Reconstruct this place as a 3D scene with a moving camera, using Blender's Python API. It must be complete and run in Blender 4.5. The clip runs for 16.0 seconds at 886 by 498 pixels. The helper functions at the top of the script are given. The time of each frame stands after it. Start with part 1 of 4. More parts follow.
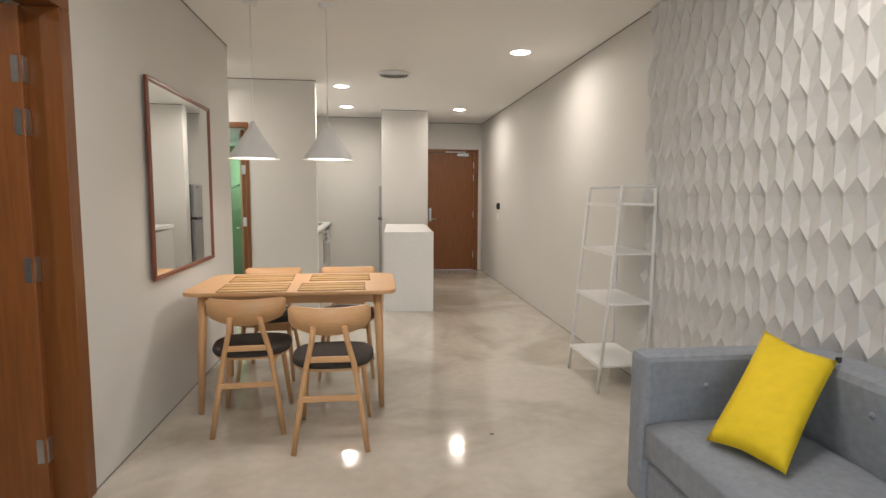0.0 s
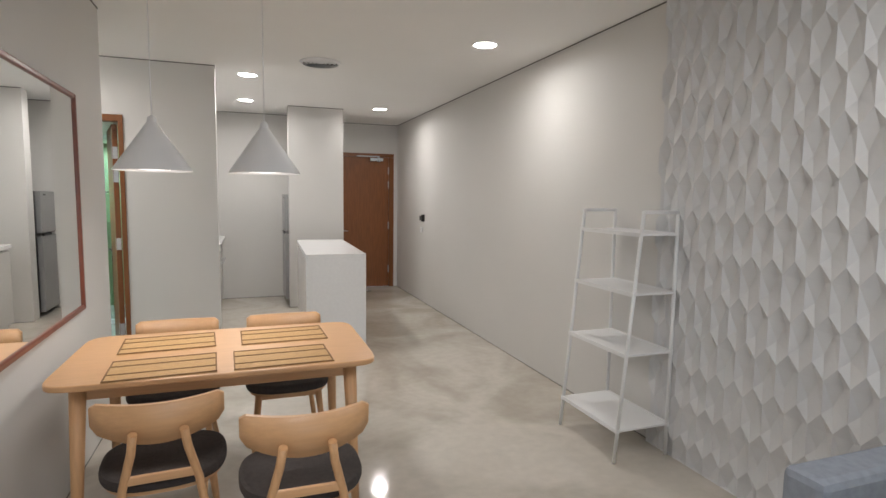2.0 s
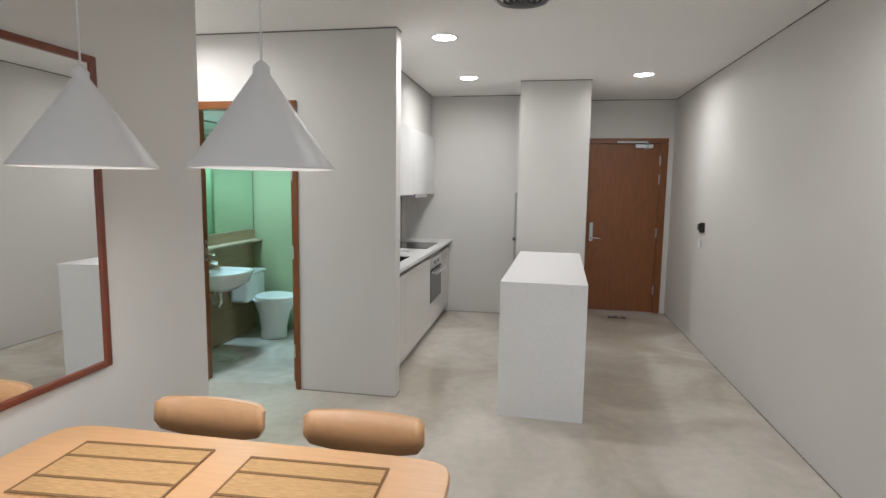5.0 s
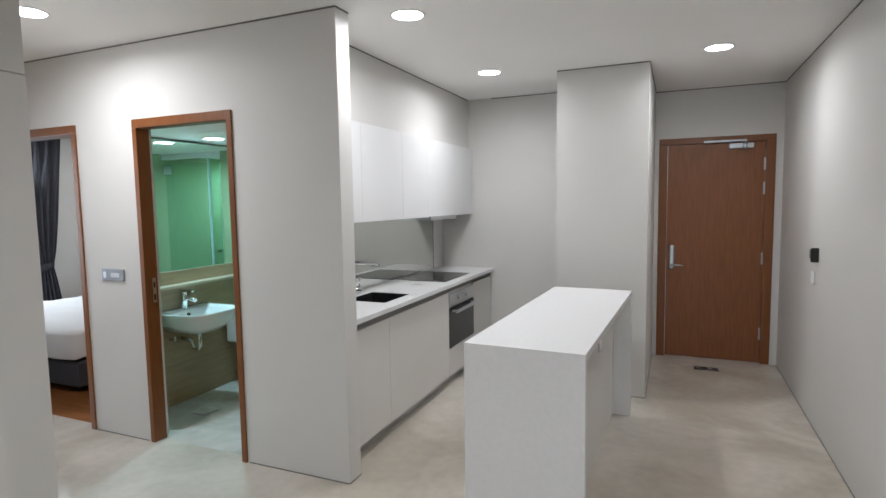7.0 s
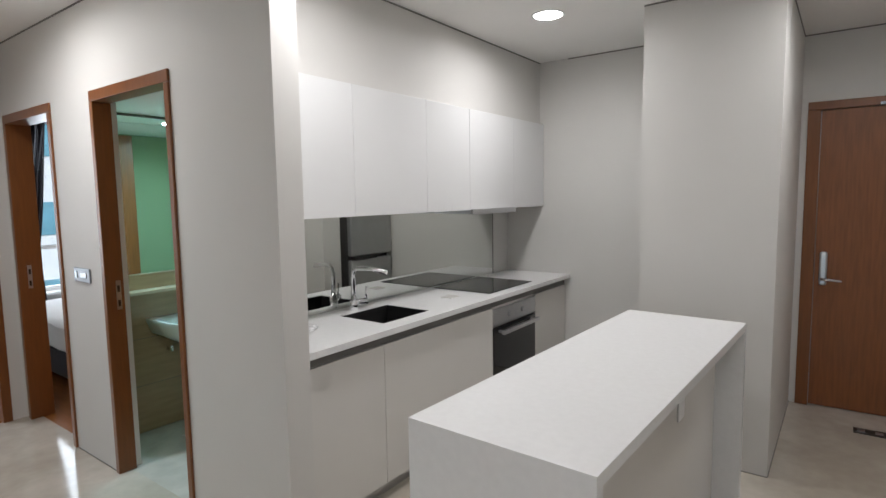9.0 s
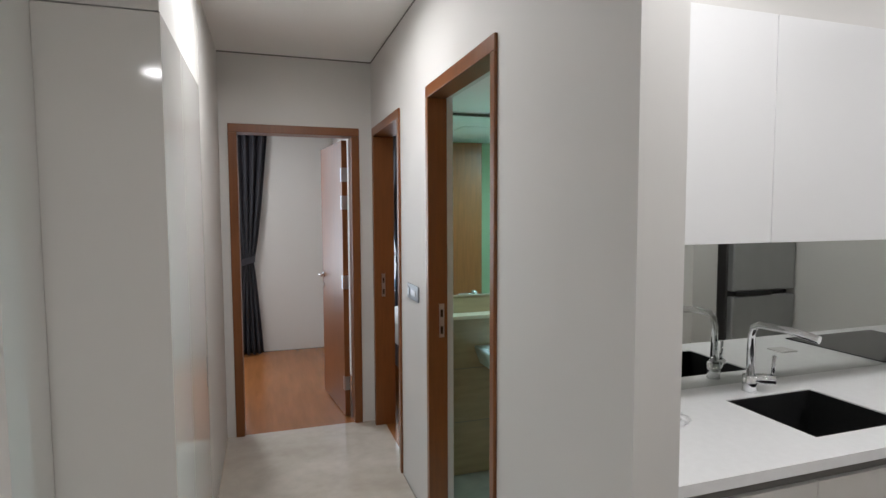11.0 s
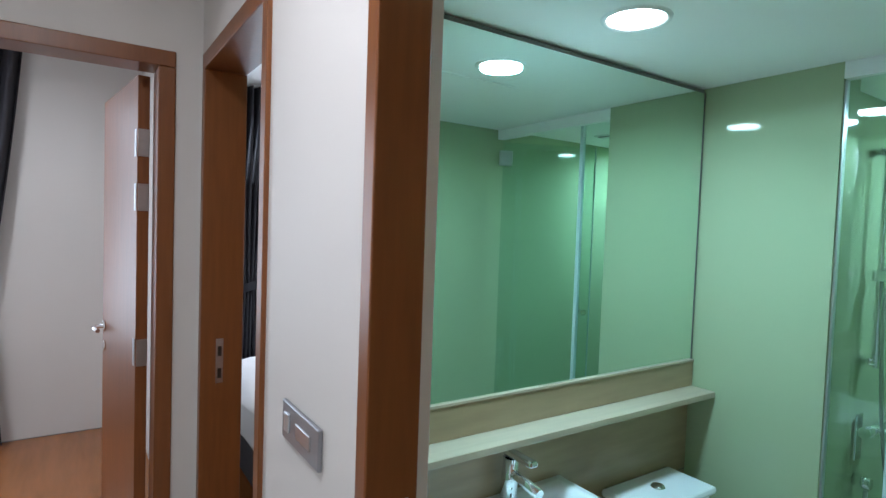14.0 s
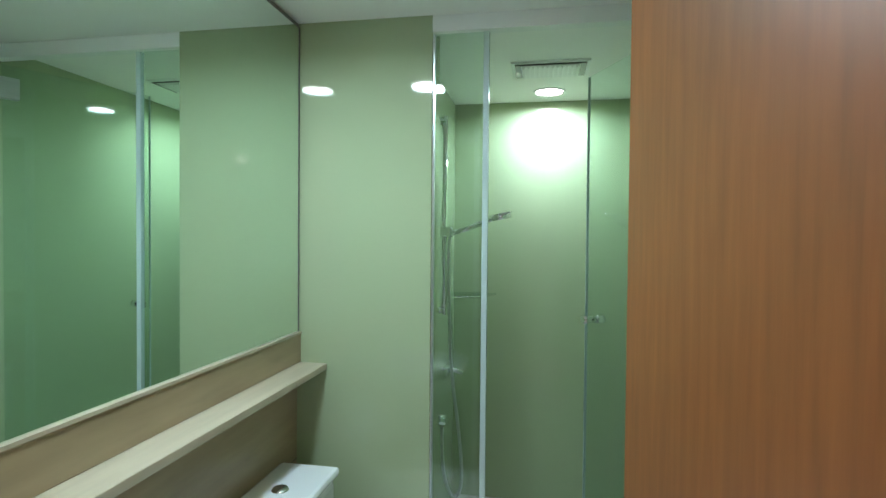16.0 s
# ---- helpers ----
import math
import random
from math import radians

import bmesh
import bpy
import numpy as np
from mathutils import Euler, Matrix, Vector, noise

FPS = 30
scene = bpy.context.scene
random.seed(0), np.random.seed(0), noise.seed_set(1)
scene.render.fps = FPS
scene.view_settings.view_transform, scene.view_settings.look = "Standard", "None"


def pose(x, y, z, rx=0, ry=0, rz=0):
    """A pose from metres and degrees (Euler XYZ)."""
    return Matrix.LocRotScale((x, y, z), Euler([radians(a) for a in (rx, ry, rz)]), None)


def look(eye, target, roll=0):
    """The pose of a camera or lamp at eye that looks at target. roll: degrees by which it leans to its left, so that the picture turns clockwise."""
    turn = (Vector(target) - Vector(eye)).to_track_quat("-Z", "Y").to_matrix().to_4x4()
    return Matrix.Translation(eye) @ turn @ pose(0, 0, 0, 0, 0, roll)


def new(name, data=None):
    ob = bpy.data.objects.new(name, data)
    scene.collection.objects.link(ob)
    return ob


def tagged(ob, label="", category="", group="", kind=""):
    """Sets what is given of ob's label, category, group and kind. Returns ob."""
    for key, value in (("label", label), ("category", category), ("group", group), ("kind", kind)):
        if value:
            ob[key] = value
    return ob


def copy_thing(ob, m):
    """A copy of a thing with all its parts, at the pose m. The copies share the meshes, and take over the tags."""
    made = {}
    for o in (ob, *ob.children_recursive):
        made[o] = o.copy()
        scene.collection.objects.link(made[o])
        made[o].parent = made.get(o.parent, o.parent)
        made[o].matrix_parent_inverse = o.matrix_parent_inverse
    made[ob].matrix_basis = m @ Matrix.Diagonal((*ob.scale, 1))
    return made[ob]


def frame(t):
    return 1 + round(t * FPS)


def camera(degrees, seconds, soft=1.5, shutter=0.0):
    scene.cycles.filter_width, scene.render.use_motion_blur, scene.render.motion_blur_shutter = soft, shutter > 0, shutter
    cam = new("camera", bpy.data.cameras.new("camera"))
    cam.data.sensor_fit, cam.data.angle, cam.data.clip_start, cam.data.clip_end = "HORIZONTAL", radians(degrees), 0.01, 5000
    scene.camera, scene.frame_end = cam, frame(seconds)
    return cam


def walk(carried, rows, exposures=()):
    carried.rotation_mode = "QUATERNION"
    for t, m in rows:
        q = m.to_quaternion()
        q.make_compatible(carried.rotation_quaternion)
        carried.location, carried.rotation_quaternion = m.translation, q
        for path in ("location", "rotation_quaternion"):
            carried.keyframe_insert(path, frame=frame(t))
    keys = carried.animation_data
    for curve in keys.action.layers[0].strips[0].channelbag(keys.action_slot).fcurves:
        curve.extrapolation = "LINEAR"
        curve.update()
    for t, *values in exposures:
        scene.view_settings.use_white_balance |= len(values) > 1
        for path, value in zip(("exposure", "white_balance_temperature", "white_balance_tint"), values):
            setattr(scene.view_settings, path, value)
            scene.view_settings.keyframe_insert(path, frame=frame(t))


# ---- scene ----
cam = camera(77.8, 16.0)
PATH = [
    (0, (0.546, -0.153, 1.303), (0.79, 1.823, 1.11), 0.3),
    (0.5, (0.464, 0.103, 1.349), (0.987, 2.024, 1.16), 0.3),
    (1, (0.335, 0.335, 1.385), (0.979, 2.219, 1.198), 0.9),
    (1.5, (0.195, 0.558, 1.416), (0.873, 2.431, 1.233), 0.7),
    (2, (0.15, 0.846, 1.437), (0.817, 2.722, 1.249), 0.7),
    (2.5, (0.123, 1.147, 1.468), (0.556, 3.09, 1.274), 0.2),
    (3, (0.145, 1.427, 1.466), (0.387, 3.402, 1.261), -0.0),
    (3.5, (0.271, 1.676, 1.487), (0.38, 3.661, 1.265), 0.1),
    (4, (0.502, 1.91, 1.512), (0.434, 3.895, 1.283), 0.5),
    (4.2, (0.575, 2.009, 1.508), (0.451, 3.991, 1.271), 0.8),
    (6.3, (1.333, 3.24, 1.505), (0.69, 5.125, 1.319), -0.8),
    (6.5, (1.38, 3.366, 1.525), (0.707, 5.241, 1.343), -0.9),
    (7, (1.527, 3.648, 1.543), (0.747, 5.481, 1.371), -0.9),
    (7.5, (1.608, 3.96, 1.518), (0.745, 5.757, 1.357), -0.9),
    (8, (1.615, 4.282, 1.516), (0.693, 6.051, 1.367), -1.1),
    (8.5, (1.66, 4.572, 1.514), (0.655, 6.294, 1.358), -1.3),
    (9, (1.601, 4.823, 1.513), (0.423, 6.428, 1.319), -0.9),
    (9.5, (1.396, 4.989, 1.516), (0.048, 6.451, 1.302), -0.9),
    (10, (1.224, 5.163, 1.524), (-0.38, 6.338, 1.307), -1.6),
    (10.2, (1.176, 5.223, 1.508), (-0.518, 6.269, 1.318), -1.3),
    (12.3, (0.081, 5.546, 1.513), (-1.888, 5.869, 1.366), 0.0),
    (12.5, (-0.034, 5.573, 1.518), (-2.002, 5.897, 1.37), 0.1),
    (13, (-0.366, 5.59, 1.505), (-2.283, 6.144, 1.38), 1.1),
    (13.5, (-0.63, 5.638, 1.503), (-2.431, 6.502, 1.4), 1.5),
    (14, (-0.847, 5.735, 1.513), (-2.51, 6.843, 1.429), 2.0),
    (14.5, (-0.977, 5.83, 1.526), (-2.3, 7.329, 1.468), 2.4),
    (15, (-1.14, 5.834, 1.511), (-1.904, 7.683, 1.502), 1.7),
    (15.5, (-1.225, 5.878, 1.499), (-1.681, 7.824, 1.449), 0.6),
    (16, (-1.242, 5.975, 1.358), (-1.599, 7.942, 1.317), 0.5),
]
EXPOSURES = [(0, 0.30, 7000, 12), (0.7, 0.17, 6450, 11), (1.5, 0.16, 6350, 12), (3.5, 0.10, 6400, 10), (6.5, 0.14, 5850, 10), (8.5, -0.10, 6100, 11), (10, -0.14, 6100, 11), (12.5, -0.06, 5850, 11), (14, 0.0, 5700, 13), (14.5, 0.0, 5800, 13), (15.2, 0.0, 6350, 20), (16, 0.0, 6750, 28)]
walk(cam, [(t, look(eye, target, roll)) for t, eye, target, roll in PATH], EXPOSURES)

# ---- world and large lights ----
world = bpy.data.worlds.new("sky")
scene.world = world
world.use_nodes = True
wn = world.node_tree
sky = wn.nodes.new("ShaderNodeTexSky")
sky.sky_type = 'NISHITA'
sky.sun_disc = False
sky.sun_elevation = radians(48)
sky.sun_rotation = radians(117)
wn.links.new(sky.outputs[0], wn.nodes["Background"].inputs[0])
wn.nodes["Background"].inputs[1].default_value = 0.15
sun = new("sun", bpy.data.lights.new("sun", 'SUN'))
sun.data.energy, sun.data.angle, sun.data.color = 4.0, radians(6), (1, 0.95, 0.88)
sun.matrix_world = look((0, 0, 30), (-24, 12, 4))

LAMP_W = 11.0
WARM = (1.0, 0.955, 0.90)
COOL = (0.58, 0.93, 1.0)


def area(name, m, w, h, watts, colour, spread=180, disk=False):
    d = bpy.data.lights.new(name, 'AREA')
    d.shape = 'DISK' if disk else 'RECTANGLE'
    d.size, d.size_y, d.energy, d.color, d.spread = w, h, watts, colour, radians(spread)
    ob = new(name, d)
    ob.matrix_world = m
    return ob


# daylight in the window openings
area("window_light", look((0.9, -2.1, 1.4), (0.9, 0, 1.3)), 2.4, 2.1, 21, (0.86, 0.94, 1.0))
area("window_light", look((-5.33, 7.25, 1.4), (-4, 7.25, 1.2)), 1.0, 1.8, 33, (0.9, 0.96, 1.0))
area("window_light", look((-5.33, 4.55, 1.4), (-4, 4.6, 1.2)), 1.1, 1.8, 36, (0.9, 0.96, 1.0))

# ---- materials ----


def mat(name, colour, rough=0.5, metal=0.0, var=0.06, scale=3.0, bump=0.0, bscale=80.0, stretch=(1, 1, 1), coat=0.0, rvar=0.0):
    m = bpy.data.materials.new(name)
    m.use_nodes = True
    nt = m.node_tree
    N, L = nt.nodes, nt.links
    b = N["Principled BSDF"]
    b.inputs["Roughness"].default_value = rough
    b.inputs["Metallic"].default_value = metal
    b.inputs["Coat Weight"].default_value = coat
    tc = N.new("ShaderNodeTexCoord")
    mp = N.new("ShaderNodeMapping")
    mp.inputs["Scale"].default_value = stretch
    L.new(tc.outputs["Object"], mp.inputs["Vector"])
    n1 = N.new("ShaderNodeTexNoise")
    n1.inputs["Scale"].default_value = scale
    n1.inputs["Detail"].default_value = 6
    L.new(mp.outputs[0], n1.inputs["Vector"])
    r = N.new("ShaderNodeMapRange")
    r.inputs["From Min"].default_value, r.inputs["From Max"].default_value = 0.3, 0.7
    r.inputs["To Min"].default_value, r.inputs["To Max"].default_value = 1 - var, 1 + var
    L.new(n1.outputs["Fac"], r.inputs["Value"])
    mx = N.new("ShaderNodeMix")
    mx.data_type, mx.blend_type = 'RGBA', 'MULTIPLY'
    mx.inputs[0].default_value = 1.0
    mx.inputs[6].default_value = (*colour, 1)
    L.new(r.outputs[0], mx.inputs[7])
    L.new(mx.outputs[2], b.inputs["Base Color"])
    if rvar:
        q = N.new("ShaderNodeMapRange")
        q.inputs["From Min"].default_value, q.inputs["From Max"].default_value = 0.3, 0.7
        q.inputs["To Min"].default_value, q.inputs["To Max"].default_value = max(0, rough - rvar), rough + rvar
        L.new(n1.outputs["Fac"], q.inputs["Value"])
        L.new(q.outputs[0], b.inputs["Roughness"])
    if bump:
        n2 = N.new("ShaderNodeTexNoise")
        n2.inputs["Scale"].default_value = bscale
        n2.inputs["Detail"].default_value = 4
        L.new(mp.outputs[0], n2.inputs["Vector"])
        bu = N.new("ShaderNodeBump")
        bu.inputs["Strength"].default_value = bump
        bu.inputs["Distance"].default_value = 0.002
        L.new(n2.outputs["Fac"], bu.inputs["Height"])
        L.new(bu.outputs[0], b.inputs["Normal"])
    return m


def two_tone(m, c1, c2, scale, detail=8, distort=1.0, lo=0.35, hi=0.65, stretch=(1, 1, 1)):
    """Replaces the base colour by a drift between two colours, kept under the fine variation."""
    N, L = m.node_tree.nodes, m.node_tree.links
    tc = N.new("ShaderNodeTexCoord")
    mp = N.new("ShaderNodeMapping")
    mp.inputs["Scale"].default_value = stretch
    n = N.new("ShaderNodeTexNoise")
    n.inputs["Scale"].default_value, n.inputs["Detail"].default_value, n.inputs["Distortion"].default_value = scale, detail, distort
    L.new(tc.outputs["Object"], mp.inputs["Vector"])
    L.new(mp.outputs[0], n.inputs["Vector"])
    cr = N.new("ShaderNodeValToRGB")
    cr.color_ramp.elements[0].position, cr.color_ramp.elements[1].position = lo, hi
    cr.color_ramp.elements[0].color, cr.color_ramp.elements[1].color = (*c1, 1), (*c2, 1)
    L.new(n.outputs["Fac"], cr.inputs[0])
    mx = next(x for x in N if x.type == 'MIX')
    L.new(cr.outputs[0], mx.inputs[6])
    return m


def glass(name, colour, rough=0.0):
    m = bpy.data.materials.new(name)
    m.use_nodes = True
    N, L = m.node_tree.nodes, m.node_tree.links
    N.remove(N["Principled BSDF"])
    tr, gl, mx, fr = N.new("ShaderNodeBsdfTransparent"), N.new("ShaderNodeBsdfGlossy"), N.new("ShaderNodeMixShader"), N.new("ShaderNodeLayerWeight")
    tr.inputs[0].default_value = (*colour, 1)
    gl.inputs["Roughness"].default_value = rough
    pw, ma = N.new("ShaderNodeMath"), N.new("ShaderNodeMath")
    pw.operation, ma.operation = 'POWER', 'MULTIPLY_ADD'
    pw.inputs[1].default_value, ma.inputs[1].default_value, ma.inputs[2].default_value = 4.0, 0.45, 0.045
    L.new(fr.outputs["Facing"], pw.inputs[0])
    L.new(pw.outputs[0], ma.inputs[0])
    L.new(ma.outputs[0], mx.inputs[0])
    L.new(tr.outputs[0], mx.inputs[1])
    L.new(gl.outputs[0], mx.inputs[2])
    L.new(mx.outputs[0], N["Material Output"].inputs[0])
    return m


def glow(name, colour, strength):
    m = bpy.data.materials.new(name)
    m.use_nodes = True
    b = m.node_tree.nodes["Principled BSDF"]
    b.inputs["Base Color"].default_value = (*colour, 1)
    b.inputs["Emission Color"].default_value = (*colour, 1)
    b.inputs["Emission Strength"].default_value = strength
    return m


M_WALL = mat("wall_paint", (0.66, 0.645, 0.62), 0.62, var=0.02, scale=1.2, bump=0.06, bscale=220)
M_CEIL = mat("ceiling_paint", (0.86, 0.85, 0.83), 0.8, var=0.015, scale=1.0, bump=0.03, bscale=200)
M_PANEL = mat("relief_panel", (0.62, 0.62, 0.625), 0.5, var=0.03, scale=4, bump=0.05, bscale=150)
# dark grey carries the shade of the wall gaps; joints and edges use it too
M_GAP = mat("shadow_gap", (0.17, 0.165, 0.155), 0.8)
M_FLOOR = mat("polished_marble", (0.5, 0.47, 0.43), 0.09, var=0.05, scale=14, rvar=0.03)
two_tone(M_FLOOR, (0.43, 0.388, 0.325), (0.575, 0.533, 0.47), 0.9, 9, 1.6, 0.34, 0.6)
M_BATHFLOOR = mat("bath_floor_tile", (0.48, 0.46, 0.42), 0.2, var=0.06, scale=9, rvar=0.05)
two_tone(M_BATHFLOOR, (0.42, 0.40, 0.36), (0.56, 0.54, 0.5), 2.2, 8, 1.2)
M_WOODFLOOR = mat("wood_floor", (0.27, 0.105, 0.034), 0.2, var=0.14, scale=2.2, stretch=(1.0, 7, 1), bump=0.05, bscale=30)
M_DOOR = mat("teak_veneer", (0.225, 0.076, 0.021), 0.38, var=0.15, scale=7, stretch=(9, 9, 0.7), bump=0.06, bscale=40)
M_FRAME = mat("teak_frame", (0.195, 0.066, 0.016), 0.36, var=0.10, scale=7, stretch=(9, 9, 0.8), bump=0.05, bscale=40)
M_MFRAME = mat("mahogany", (0.17, 0.042, 0.020), 0.3, var=0.15, scale=12, stretch=(4, 1, 1))
M_BEECH = mat("beech", (0.60, 0.345, 0.170), 0.36, var=0.05, scale=6, stretch=(1.5, 14, 14), bump=0.04, bscale=25)
M_BEECHV = mat("beech_legs", (0.60, 0.345, 0.170), 0.4, var=0.08, scale=6, stretch=(14, 14, 1.5))
M_SEAT = mat("dark_fabric", (0.045, 0.036, 0.033), 0.9, var=0.2, scale=60, bump=0.5, bscale=500)
M_MAT = mat("woven_reed", (0.50, 0.30, 0.125), 0.7, var=0.22, scale=30, stretch=(1, 12, 1), bump=0.6, bscale=120)
M_MATD = mat("reed_band", (0.20, 0.105, 0.04), 0.8, var=0.3, scale=200)
M_WHITE = mat("white_lacquer", (0.76, 0.76, 0.76), 0.28, var=0.012, scale=2)
M_GLOSSW = mat("gloss_white_panel", (0.70, 0.685, 0.66), 0.07, var=0.012, scale=2)
M_CAB = mat("cabinet_white", (0.72, 0.70, 0.67), 0.22, var=0.012, scale=2)
M_STONE = mat("white_quartz", (0.80, 0.80, 0.80), 0.25, var=0.02, scale=40)
M_METALW = mat("white_steel", (0.80, 0.80, 0.80), 0.4, var=0.01, scale=6)
M_CHROME = mat("chrome", (0.85, 0.86, 0.88), 0.08, 1.0, var=0.01)
M_STEEL = mat("brushed_steel", (0.55, 0.55, 0.56), 0.32, 1.0, var=0.06, scale=20, stretch=(1, 1, 12))
M_SWITCH = mat("grey_switch", (0.30, 0.31, 0.33), 0.35, 0.5, var=0.04)
M_ALU = mat("aluminium", (0.62, 0.66, 0.70), 0.3, 0.8, var=0.04, scale=10)
M_BLACK = mat("black_glass", (0.012, 0.012, 0.013), 0.06, var=0.05)
M_BLACKP = mat("black_plastic", (0.02, 0.018, 0.017), 0.35, var=0.1)
M_SINK = mat("black_granite", (0.012, 0.012, 0.012), 0.45, var=0.2, scale=90)
M_MIRROR = mat("mirror_silver", (0.90, 0.91, 0.90), 0.0, 1.0, var=0.002)
M_KMIRROR = mat("grey_mirror", (0.66, 0.68, 0.65), 0.02, 1.0, var=0.01)
M_BMIRROR = mat("green_mirror", (0.80, 0.92, 0.86), 0.0, 1.0, var=0.002)
M_GREEN = mat("green_back_glass", (0.345, 0.412, 0.258), 0.05, var=0.03, scale=0.8)
M_STONET = mat("beige_bath_tile", (0.34, 0.25, 0.15), 0.3, var=0.10, scale=4, stretch=(1, 1.2, 9))
M_SHELF = mat("beige_ledge", (0.46, 0.385, 0.28), 0.3, var=0.08, scale=5, stretch=(9, 1, 1))
M_CERAMIC = mat("ceramic", (0.80, 0.82, 0.83), 0.06, var=0.006)
M_SOFA = mat("grey_fabric", (0.255, 0.28, 0.325), 0.85, var=0.10, scale=40, bump=0.6, bscale=420)
M_YELLOW = mat("yellow_linen", (0.78, 0.56, 0.016), 0.75, var=0.05, scale=30, bump=0.5, bscale=380)
M_CURTAIN = mat("charcoal_curtain", (0.034, 0.034, 0.042), 0.85, var=0.12, scale=30, bump=0.3, bscale=300)
M_LINEN = mat("white_bed_linen", (0.80, 0.80, 0.80), 0.8, var=0.02, scale=5, bump=0.4, bscale=12)
M_BEDBASE = mat("dark_grey_upholstery", (0.06, 0.06, 0.07), 0.85, var=0.1, scale=60)
M_FRIDGE = mat("fridge_silver", (0.40, 0.40, 0.40), 0.35, 0.6, var=0.03, scale=8)
M_FRIDGES = mat("fridge_side", (0.075, 0.07, 0.07), 0.4, var=0.05)
M_SHADEP = mat("lamp_enamel", (0.76, 0.76, 0.77), 0.4, var=0.01)
M_PLASTIC = mat("clear_wrap", (0.7, 0.7, 0.7), 0.15, var=0.2, scale=50)
M_GLASS = glass("shower_glass", (0.90, 0.965, 0.94))
M_EDGE = mat("glass_edge", (0.46, 0.56, 0.56), 0.15, var=0.05)
M_PANE = glass("window_glass", (0.95, 0.98, 0.98))
M_LED = glow("led_disc", (1.0, 0.96, 0.9), 30.0)
M_LEDP = glow("pendant_diffuser", (1.0, 0.97, 0.92), 3.0)
M_LEDB = glow("led_disc_cool", (0.93, 1.0, 0.97), 30.0)
M_FACADE = mat("far_facade", (0.85, 0.86, 0.87), 0.7, var=0.05)
M_FACADEG = mat("far_glass", (0.16, 0.36, 0.46), 0.1, var=0.2, scale=0.8)
M_GROUND = mat("ground_far", (0.2, 0.2, 0.19), 0.9, var=0.1)

# ---- mesh helpers ----


def bx(bm, x0, x1, y0, y1, z0, z1, bevel=0.0, m=None):
    t = bmesh.new()
    bmesh.ops.create_cube(t, size=1)
    for v in t.verts:
        v.co = Vector(((x0 + x1) / 2 + v.co.x * (x1 - x0), (y0 + y1) / 2 + v.co.y * (y1 - y0), (z0 + z1) / 2 + v.co.z * (z1 - z0)))
    if bevel:
        bmesh.ops.bevel(t, geom=t.edges[:], offset=bevel, segments=2, affect='EDGES', profile=0.5)
    if m is not None:
        bmesh.ops.transform(t, matrix=m, verts=t.verts)
    join(bm, t)
    return bm


def join(bm, t):
    vs = [bm.verts.new(v.co) for v in t.verts]
    t.verts.index_update()
    for f in t.faces:
        g = bm.faces.new([vs[v.index] for v in f.verts])
        g.smooth = f.smooth
    t.free()


def cyl(bm, p, q, r0, r1=None, seg=16):
    """A tapered rod from p to q."""
    p, q = Vector(p), Vector(q)
    t = bmesh.new()
    bmesh.ops.create_cone(t, cap_ends=True, segments=seg, radius1=r0, radius2=r0 if r1 is None else r1, depth=(q - p).length)
    for f in t.faces:
        f.smooth = len(f.verts) == 4
    bmesh.ops.transform(t, matrix=Matrix.Translation((p + q) / 2) @ (q - p).to_track_quat('Z', 'Y').to_matrix().to_4x4(), verts=t.verts)
    join(bm, t)
    return bm


def tube(bm, pts, r, seg=10):
    """A round tube swept along points."""
    pts = [Vector(p) for p in pts]
    rings = []
    for i, p in enumerate(pts):
        d = (pts[min(i + 1, len(pts) - 1)] - pts[max(i - 1, 0)]).normalized()
        a = d.cross(Vector((0.31, 0.57, 0.76))).normalized()
        b = d.cross(a)
        rings.append([bm.verts.new(p + r * (math.cos(k * math.tau / seg) * a + math.sin(k * math.tau / seg) * b)) for k in range(seg)])
    for u, v in zip(rings, rings[1:]):
        for k in range(seg):
            bm.faces.new((u[k], u[(k + 1) % seg], v[(k + 1) % seg], v[k])).smooth = True
    bm.faces.new(rings[0][::-1])
    bm.faces.new(rings[-1])
    return bm


def lathe(bm, profile, centre, seg=40):
    """Spins (radius, height) pairs about the vertical through centre."""
    c = Vector(centre)
    rings = [[bm.verts.new(c + Vector((max(r, 1e-4) * math.cos(k * math.tau / seg), max(r, 1e-4) * math.sin(k * math.tau / seg), h))) for k in range(seg)] for r, h in profile]
    for u, v in zip(rings, rings[1:]):
        for k in range(seg):
            bm.faces.new((u[k], u[(k + 1) % seg], v[(k + 1) % seg], v[k])).smooth = True
    return bm


def slab(bm, outline, z0, z1, bevel=0.0):
    """A flat plate with the given outline."""
    t = bmesh.new()
    f = t.faces.new([t.verts.new((x, y, z0)) for x, y in outline])
    e = bmesh.ops.extrude_face_region(t, geom=[f])
    for v in e['geom']:
        if isinstance(v, bmesh.types.BMVert):
            v.co.z = z1
    bmesh.ops.recalc_face_normals(t, faces=t.faces)
    if bevel:
        ed = [x for x in t.edges if abs(x.verts[0].co.z - x.verts[1].co.z) < 1e-6]
        bmesh.ops.bevel(t, geom=ed, offset=bevel, segments=2, affect='EDGES', profile=0.5)
    join(bm, t)
    return bm


def rounded(x0, x1, y0, y1, r, n=8):
    out = []
    for cx, cy, a in ((x1 - r, y1 - r, 0), (x0 + r, y1 - r, 90), (x0 + r, y0 + r, 180), (x1 - r, y0 + r, 270)):
        out += [(cx + r * math.cos(radians(a + 90 * k / n)), cy + r * math.sin(radians(a + 90 * k / n))) for k in range(n + 1)]
    return out


